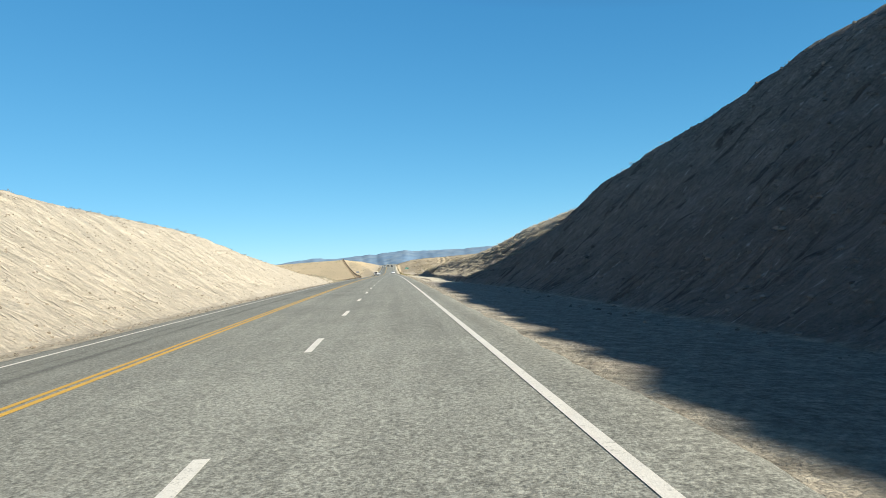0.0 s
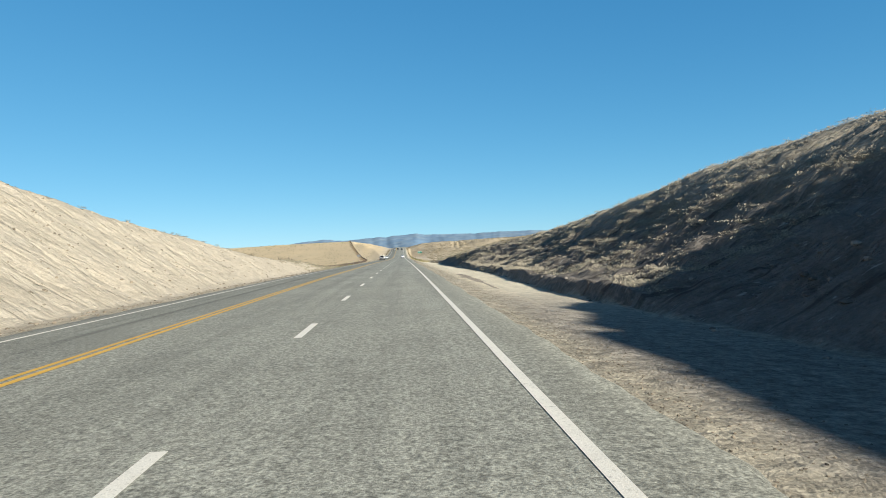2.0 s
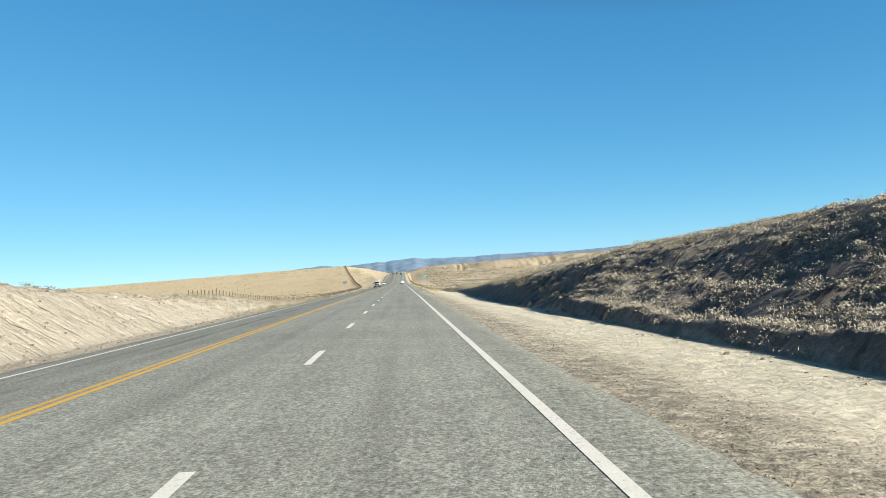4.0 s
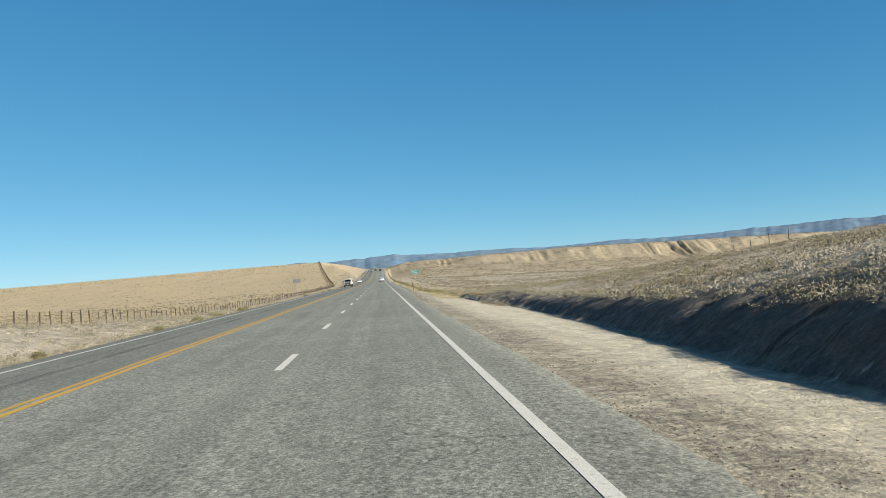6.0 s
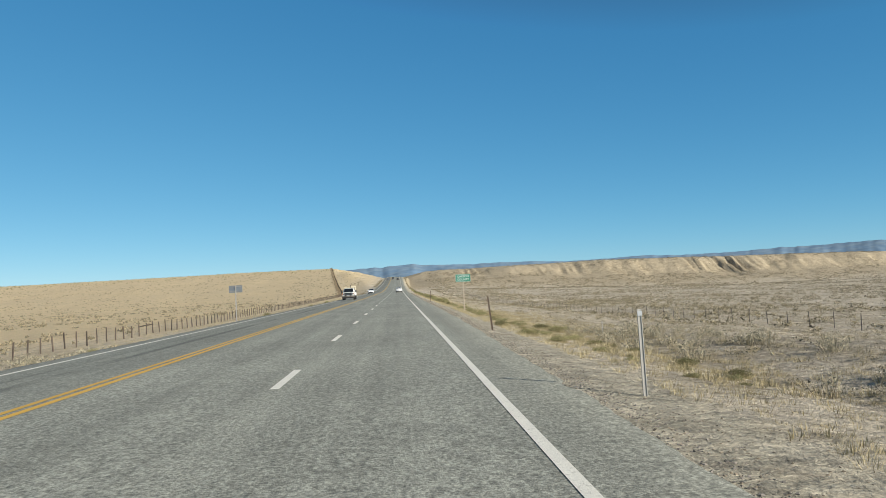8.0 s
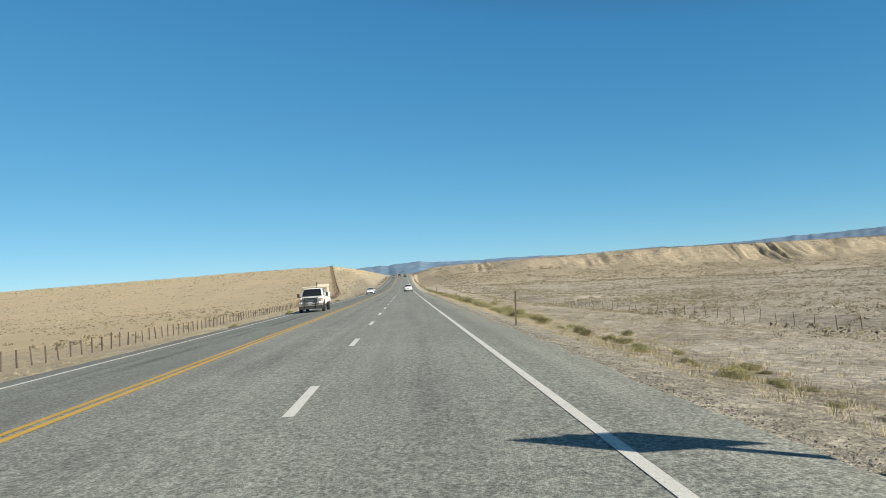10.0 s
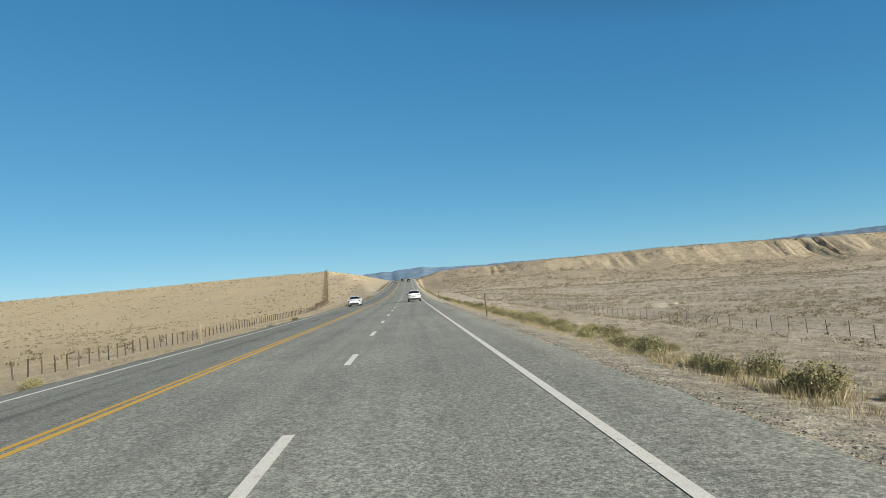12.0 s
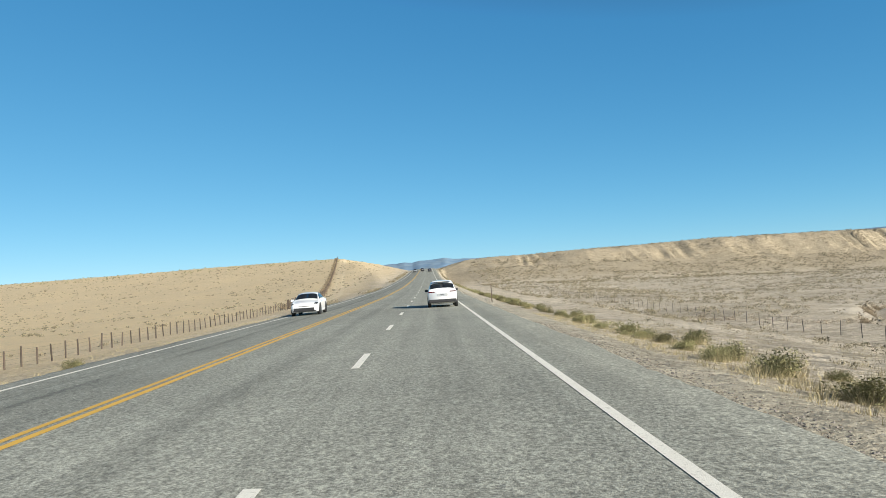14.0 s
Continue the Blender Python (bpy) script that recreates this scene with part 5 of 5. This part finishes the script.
# side view and plan of each body: y, underside, half width, waistline, roof half width, top (widths as shares of W / 2)
CROSSOVER = [(0, .46, .90, .98, .76, 1.02), (.05, .40, .95, 1.02, .80, 1.06), (.13, .32, .98, 1.05, .79, 1.13), (.40, .24, .99, 1.06, .73, 1.50), (.60, .21, 1, 1.06, .71, 1.60),
             (1.0, .20, 1, 1.05, .70, 1.65), (1.9, .19, 1, 1.02, .70, 1.67), (2.5, .19, .99, 1.0, .69, 1.64), (2.75, .19, .99, .99, .70, 1.57), (3.35, .19, 1, .98, .78, 1.10),
             (3.5, .19, 1, .97, .80, 1.02), (4.1, .20, .97, .90, .74, .95), (4.4, .24, .90, .80, .68, .85), (4.52, .30, .82, .68, .60, .73), (4.55, .40, .74, .58, .50, .62)]
SEDAN = [(0, .45, .88, .92, .74, .96), (.08, .34, .95, .95, .78, 1.02), (.35, .24, .98, .95, .75, 1.05), (.7, .21, .99, .94, .70, 1.14), (1.3, .19, 1, .92, .66, 1.39),
         (1.9, .18, 1, .91, .66, 1.43), (2.4, .18, 1, .90, .66, 1.40), (2.62, .18, 1, .89, .67, 1.34), (3.25, .18, 1, .88, .76, 1.00), (3.4, .18, 1, .87, .78, .92),
         (3.95, .20, .97, .80, .74, .84), (4.25, .22, .92, .71, .68, .75), (4.36, .26, .86, .61, .62, .65), (4.4, .33, .78, .53, .55, .57)]


def body_surface(rows, W):
    """S(y, v) on the right-hand side of a car body; v runs from 0 (underside) over 5 (waistline) and 7 (roof edge) to 9 (roof middle)."""
    t = np.array(rows, float)
    h = W / 2

    def at(y, v):
        zb, w, belt, wr, top = (float(np.mean([np.interp(y + d, t[:, 0], t[:, k]) for d in (-.07, -.03, 0, .03, .07)])) for k in range(1, 6))
        w, wr = w * h, wr * h
        top = max(top, belt + .02)
        prof = [(0, zb), (.84 * w, zb), (.955 * w, zb + .07), (w, zb + .55 * (belt - zb)), (.985 * w, belt - .10), (.945 * w, belt), (wr + .35 * (.945 * w - wr), belt + .62 * (top - belt)),
                (wr, top - .035 - .07 * (top - belt)), (.62 * wr, top - .004), (0, top + .012)]
        k = min(int(v), 8)
        f = v - k
        p = [np.array(prof[min(max(k + q, 0), 9)]) for q in (-1, 0, 1, 2)]
        if k + 2 > 9:
            p[3] = np.array((-prof[8][0], prof[8][1]))
        m1, m2 = (p[2] - p[0]) * .35, (p[3] - p[1]) * .35
        x, z = (2 * f ** 3 - 3 * f * f + 1) * p[1] + (f ** 3 - 2 * f * f + f) * m1 + (3 * f * f - 2 * f ** 3) * p[2] + (f ** 3 - f * f) * m2
        return Vector((max(float(x), 0.0), y, float(z)))

    return at


def skin(bm, at, corners, side, out, nu=8, nv=5):
    """A thin shell on the body between four corners (y, v), standing out of it; side 1 or -1, or 0 for a piece across the middle."""
    (y0, v0), (y1, v1), (y2, v2), (y3, v3) = corners

    def point(a, b, s, lift):
        y = (y0 * (1 - a) + y1 * a) * (1 - b) + (y3 * (1 - a) + y2 * a) * b
        v = (v0 * (1 - a) + v1 * a) * (1 - b) + (v3 * (1 - a) + v2 * a) * b
        p = at(y, v)
        du, dv = at(y + .02, v) - at(y - .02, v), at(y, min(v + .1, 9)) - at(y, v - .1)
        n = du.cross(dv)
        n = n.normalized() if n.length > 1e-9 else Vector((0, 0, 1))
        if n.dot(p - Vector((0, y, .7))) < 0:
            n = -n
        p = p + n * lift
        return Vector((p.x * s, p.y, p.z))

    for s in ((side,) if side else (1, -1)):
        for lift in (out, -.01):
            grid = [[bm.verts.new(point(a / nu, b / nv, s, lift)) for b in range(nv + 1)] for a in range(nu + 1)]
            for a in range(nu):
                for b in range(nv):
                    bm.faces.new((grid[a][b], grid[a + 1][b], grid[a + 1][b + 1], grid[a][b + 1]))
            if lift > 0:
                rim = [grid[a][0] for a in range(nu + 1)] + [grid[nu][b] for b in range(1, nv + 1)] + [grid[a][nv] for a in range(nu - 1, -1, -1)] + [grid[0][b] for b in range(nv - 1, 0, -1)]
            else:
                low = [grid[a][0] for a in range(nu + 1)] + [grid[nu][b] for b in range(1, nv + 1)] + [grid[a][nv] for a in range(nu - 1, -1, -1)] + [grid[0][b] for b in range(nv - 1, 0, -1)]
        for k in range(len(rim)):
            q = (k + 1) % len(rim)
            bm.faces.new((rim[k], rim[q], low[q], low[k]))
    bmesh.ops.remove_doubles(bm, verts=bm.verts, dist=1e-5)
    bmesh.ops.recalc_face_normals(bm, faces=bm.faces)


def car(name, label, x, y, turn, paint, rows=CROSSOVER, W=1.84, hatch=True, group=""):
    """A passenger car; its tail stands at local y 0."""
    e = empty(name, x, y, float(pave_z(x, y)), label, "car", group, turn)
    L, h = rows[-1][0], W / 2
    at = body_surface(rows, W)
    ys = np.unique(np.concatenate([np.linspace(0, .5, 12), np.linspace(.5, L - .5, 26), np.linspace(L - .5, L, 12)]))
    vs = np.linspace(0, 9, 28)
    bm = bmesh.new()
    rings = []
    for yy in ys:
        half = [at(float(yy), float(v)) for v in vs]
        rings.append([bm.verts.new(p) for p in half] + [bm.verts.new((-p.x, p.y, p.z)) for p in half[-2:0:-1]])
    n = len(rings[0])
    for a, b in zip(rings, rings[1:]):
        for k in range(n):
            bm.faces.new((a[k], b[k], b[(k + 1) % n], a[(k + 1) % n]))
    bm.faces.new(list(reversed(rings[0])))
    bm.faces.new(rings[-1])
    bmesh.ops.recalc_face_normals(bm, faces=bm.faces)
    part("body", bm, paint, e, smooth_faces=True)

    def piece(what, corners, side, mat, out=.006, smooth_faces=True, nu=8, nv=5):
        bm = bmesh.new()
        skin(bm, at, corners, side, out, nu, nv)
        return part(what, bm, mat, e, smooth_faces=smooth_faces)

    if hatch:
        piece("rear_window", ((.17, 6.5), (.41, 6.75), (.41, 9), (.17, 9)), 0, car_glass)
        piece("windscreen", ((3.30, 6.4), (2.72, 6.8), (2.72, 9), (3.30, 9)), 0, car_glass)
        sides = (((.62, 5.5), (1.02, 5.3), (1.02, 6.7), (.78, 6.6)), ((1.08, 5.3), (1.92, 5.3), (1.92, 6.75), (1.08, 6.7)), ((1.98, 5.3), (3.02, 5.4), (2.62, 6.6), (1.98, 6.75)))
    else:
        piece("rear_window", ((.60, 6.6), (1.18, 6.7), (1.18, 9), (.60, 9)), 0, car_glass)
        piece("windscreen", ((3.20, 6.4), (2.60, 6.75), (2.60, 9), (3.20, 9)), 0, car_glass)
        sides = (((1.12, 5.3), (1.82, 5.3), (1.82, 6.75), (1.40, 6.6)), ((1.88, 5.3), (2.92, 5.4), (2.50, 6.6), (1.88, 6.75)))
    for s in (-1, 1):
        for c in sides:
            piece("side_window", c, s, car_glass)
        piece("sill_trim", ((.25, .9), (L - .3, .9), (L - .3, 2.25), (.25, 2.25)), s, black_plastic if hatch else paint, .012, nu=20, nv=4)
        bm = bmesh.new()
        box(bm, (min(s * .50 * h, s * .93 * h), -.02, 0.93 if hatch else .80), (max(s * .50 * h, s * .93 * h), .16, 1.0 if hatch else .88), 0.02)
        part("tail_lamp", bm, red_lens, e)
        piece("headlamp", ((L - .50, 4.4), (L - .11, 4.45), (L - .10, 6.6), (L - .36, 5.4)), s, dark_lens, .010)
        for yy in (.86, L - .93):
            bm = bmesh.new()
            bmesh.ops.create_cone(bm, cap_ends=True, segments=24, radius1=.395, radius2=.395, depth=.10,
                                  matrix=Matrix.Translation((s * (h - .040), yy, .36)) @ Matrix.Rotation(math.pi / 2, 4, "Y"))
            part("wheel_arch", bm, black_plastic, e)
            wheel(e, s * (h - .09), yy, .335, .22, s)
    # bumpers, grille, plate
    bm = bmesh.new()
    box(bm, (-.93 * h, -.035, .30), (.93 * h, .16, .51 if hatch else .46), 0.06)
    part("rear_bumper", bm, black_plastic, e)
    bm = bmesh.new()
    box(bm, (-.80 * h, L - .20, .24), (.80 * h, L - .01, .30), 0.02)
    box(bm, (-.72 * h, L - .14, .25), (.72 * h, L + .014, .48), 0.04)
    grille = part("front_grille", bm, black_plastic, e)
    for z in (.33, .38, .43):
        bm = bmesh.new()
        box(bm, (-.58 * h, L + .0145, z), (.58 * h, L + .02, z + .010))
        part("slat", bm, black_plastic, grille)
    bm = bmesh.new()
    box(bm, (-.40 * h, L - .10, .545), (.40 * h, L + .006, .585), 0.012)
    part("upper_grille", bm, black_plastic, e)
    if hatch:
        # proud grey panel whose darker colour stands for shade in a plate recess
        bm = bmesh.new()
        box(bm, (-.34, -.022, .70), (.34, .05, .86), 0.02)
        part("plate_recess", bm, shadow_grey, e)
        bm = bmesh.new()
        box(bm, (-.66 * h, .26, 1.585), (.66 * h, .56, 1.625), 0.015)
        part("spoiler", bm, paint, e)
    plate(e, -.036 if not hatch else -.023, .78 if hatch else .62, -1)
    mirrors(e, h + .06, L - 1.52, .92 * rows[-6][3] + .14, black_plastic if hatch else paint)
    return e


car("crossover", "white compact crossover with black lower trim driving away", 2.33, 488.0, 0, white_car_paint)
car("sedan", "white sedan with dark grille in the oncoming lane", -6.35, 493.2, 180, white_car_paint, SEDAN, 1.80, False)
car("distant_car", "dark crossover far up the road", 2.0, 838, 0, dark_car_paint, CROSSOVER, 1.92)
car("distant_car", "dark car far up the passing lane", -1.9, 862, 0, dark_car_paint, CROSSOVER, 1.88)
car("distant_car", "silver car coming over the far rise", -5.5, 846, 180, silver_car_paint)


def service_truck(x, y, turn):
    """A utility pickup; tail at local y 0, nose at y 6."""
    z0 = float(pave_z(x, y))
    e = empty("service_truck", x, y, z0, "white utility pickup with service body, rack and brush guard", "truck", turn=turn)
    P = worn_white_paint
    bm = bmesh.new()
    loft(bm, [(3.05, [(0, .55), (.92, .55), (.98, .85), (.98, 1.12), (.93, 1.25), (0, 1.27)]), (4.5, [(0, .55), (.94, .55), (1.0, .85), (.99, 1.12), (.90, 1.26), (0, 1.29)]),
              (5.75, [(0, .62), (.92, .62), (.97, .85), (.95, 1.05), (.82, 1.18), (0, 1.22)]), (5.9, [(0, .66), (.86, .66), (.92, .85), (.90, 1.02), (.78, 1.12), (0, 1.15)])])
    part("hood", bm, P, e)
    B = [(-.93, 3.02, 1.22), (.93, 3.02, 1.22), (.90, 4.72, 1.26), (-.90, 4.72, 1.26)]
    T = [(-.78, 3.12, 1.92), (.78, 3.12, 1.92), (.74, 4.10, 1.92), (-.74, 4.10, 1.92)]
    bm = bmesh.new()
    vs = [bm.verts.new(p) for p in B + T]
    for f in ((0, 1, 5, 4), (1, 2, 6, 5), (2, 3, 7, 6), (3, 0, 4, 7), (4, 5, 6, 7), (3, 2, 1, 0)):
        bm.faces.new([vs[j] for j in f])
    bmesh.ops.bevel(bm, geom=list(bm.edges), offset=.09, segments=3, affect="EDGES")
    part("cab", bm, P, e)
    bm = bmesh.new()
    pane(bm, B[2], B[3], T[3], T[2], .06, .94, .06, .90, .012)
    part("windscreen", bm, car_glass, e)
    bm = bmesh.new()
    pane(bm, B[0], B[1], T[1], T[0], .15, .85, .2, .85, .012)
    part("rear_window", bm, car_glass, e)
    for s in (0, 1):
        q = (B[1], B[2], T[2], T[1]) if s else (B[3], B[0], T[0], T[3])
        bm = bmesh.new()
        pane(bm, *q, .14 if s else .22, .78 if s else .86, .10, .86, .012)
        part("side_window", bm, car_glass, e)
        sx = 1 if s else -1
        bm = bmesh.new()
        box(bm, (min(sx * .985, sx * .998), 3.2, .62), (max(sx * .985, sx * .998), 4.35, 1.2), .004)
        door = part("door", bm, P, e)
        bm = bmesh.new()
        box(bm, (min(sx * .998, sx * 1.02), 3.28, 1.05), (max(sx * .998, sx * 1.02), 3.46, 1.09), .006)
        part("handle", bm, black_plastic, door)
        # service body with lockers
        bm = bmesh.new()
        box(bm, (min(sx * .62, sx * 1.02), .05, .72), (max(sx * .62, sx * 1.02), 2.92, 1.55), .03)
        part("locker", bm, P, e)
        for a, b, lo in ((.12, .55, .78), (.62, 1.55, 1.12), (1.62, 2.15, .78), (2.22, 2.85, .78)):
            bm = bmesh.new()
            box(bm, (min(sx * 1.021, sx * 1.034), a, lo), (max(sx * 1.021, sx * 1.034), b, 1.48), .006)
            d = part("locker_door", bm, P, e)
            bm = bmesh.new()
            box(bm, (min(sx * 1.034, sx * 1.05), (a + b) / 2 - .04, (lo + 1.48) / 2 - .04), (max(sx * 1.034, sx * 1.05), (a + b) / 2 + .04, (lo + 1.48) / 2 + .04), .006)
            part("latch", bm, black_plastic, d)
        bm = bmesh.new()
        box(bm, (min(sx * .50, sx * .86), 5.80, .86), (max(sx * .50, sx * .86), 5.95, 1.08), .02)
        part("headlamp", bm, clear_lens, e)
        bm = bmesh.new()
        box(bm, (min(sx * .865, sx * .955), 5.62, .86), (max(sx * .865, sx * .955), 5.90, 1.08), .02)
        part("turn_lamp", bm, amber_lens, e)
        for yy in (1.05, 4.95):
            bm = bmesh.new()
            bmesh.ops.create_cone(bm, cap_ends=True, segments=24, radius1=.47, radius2=.47, depth=.12,
                                  matrix=Matrix.Translation((sx * .955, yy, .52)) @ Matrix.Rotation(math.pi / 2, 4, "Y"))
            part("wheel_arch", bm, black_plastic, e)
            wheel(e, sx * .90, yy, .40, .26, sx)
        for yy in (.2, 1.25):
            bm = bmesh.new()
            px = -.93 if sx < 0 else -.14
            box(bm, (px - .035, yy - .035, 1.55 if sx < 0 else .80), (px + .035, yy + .035, 2.02), .006)
            part("rack_post", bm, cream_board, e)
        bm = bmesh.new()
        box(bm, (sx * .8 - .02, 3.15, 1.97), (sx * .8 + .02, 3.95, 2.03), .008)
        part("rack_rail", bm, cream_board, e)
    bm = bmesh.new()
    box(bm, (-.62, .05, .70), (.62, 2.92, .80), .01)
    part("bed", bm, dirty_steel, e)
    bm = bmesh.new()
    box(bm, (-.97, .15, 2.20), (-.10, 1.32, 2.24), .006)
    box(bm, (-.97, 1.27, 2.00), (-.10, 1.33, 2.199), .01)
    box(bm, (-.97, .15, 2.00), (-.92, 1.269, 2.199), .01)
    box(bm, (-.15, .15, 2.00), (-.10, 1.269, 2.199), .01)
    part("canopy_board", bm, cream_board, e, "cream board canopy over the service body")
    for yy in (3.3, 3.8):
        bm = bmesh.new()
        box(bm, (-.86, yy - .03, 2.03), (.86, yy + .03, 2.07), .008)
        part("rack_bar", bm, cream_board, e)
    bm = bmesh.new()
    for yy in (1.5, 1.8, 2.2):
        rod(bm, (-.3, yy, .8), (-.3, yy, 1.75), .13, n=12)
    part("gas_bottles", bm, dirty_steel, e)
    bm = bmesh.new()
    rod(bm, (-.25, 2.98, 1.5), (-.25, 2.98, 2.26), .04, n=8)
    rod(bm, (-.25, 2.98, 2.26), (-.25, 2.98, 2.40), .065, .05, 8)
    part("exhaust_stack", bm, black_plastic, e)
    bm = bmesh.new()
    box(bm, (-.56, 5.86, .74), (.56, 5.93, 1.13), .015)
    grille = part("grille", bm, black_plastic, e)
    for z in (.80, .92, 1.03):
        bm = bmesh.new()
        box(bm, (-.52, 5.93, z), (.52, 5.945, z + .03), .006)
        part("slat", bm, chrome, grille)
    bm = bmesh.new()
    box(bm, (-.99, 5.86, .50), (.99, 6.04, .72), .04)
    part("bumper", bm, dirty_steel, e)
    bm = bmesh.new()
    box(bm, (-.92, 5.70, .26), (.92, 5.98, .50), .04)
    part("valance", bm, black_plastic, e)
    bm = bmesh.new()
    for sx in (-.42, .42):
        rod(bm, (sx, 6.06, .42), (sx, 6.04, 1.16), .035, n=8)
    for z in (.64, 1.14):
        rod(bm, (-.62, 6.06, z), (.62, 6.06, z), .028, n=8)
    for sx in (-.62, .62):
        rod(bm, (sx, 6.06, .64), (sx, 6.06, 1.14), .028, n=8)
    part("brush_guard", bm, black_plastic, e)
    bm = bmesh.new()
    box(bm, (-.85, .1, .40), (.85, 5.8, .62), .02)
    part("chassis", bm, black_plastic, e)
    plate(e, 6.09, .72, 1)
    mirrors(e, 1.16, 4.28, 1.38, black_plastic, (.10, .09, .16))
    return e


service_truck(-5.95, 379.6, 180)
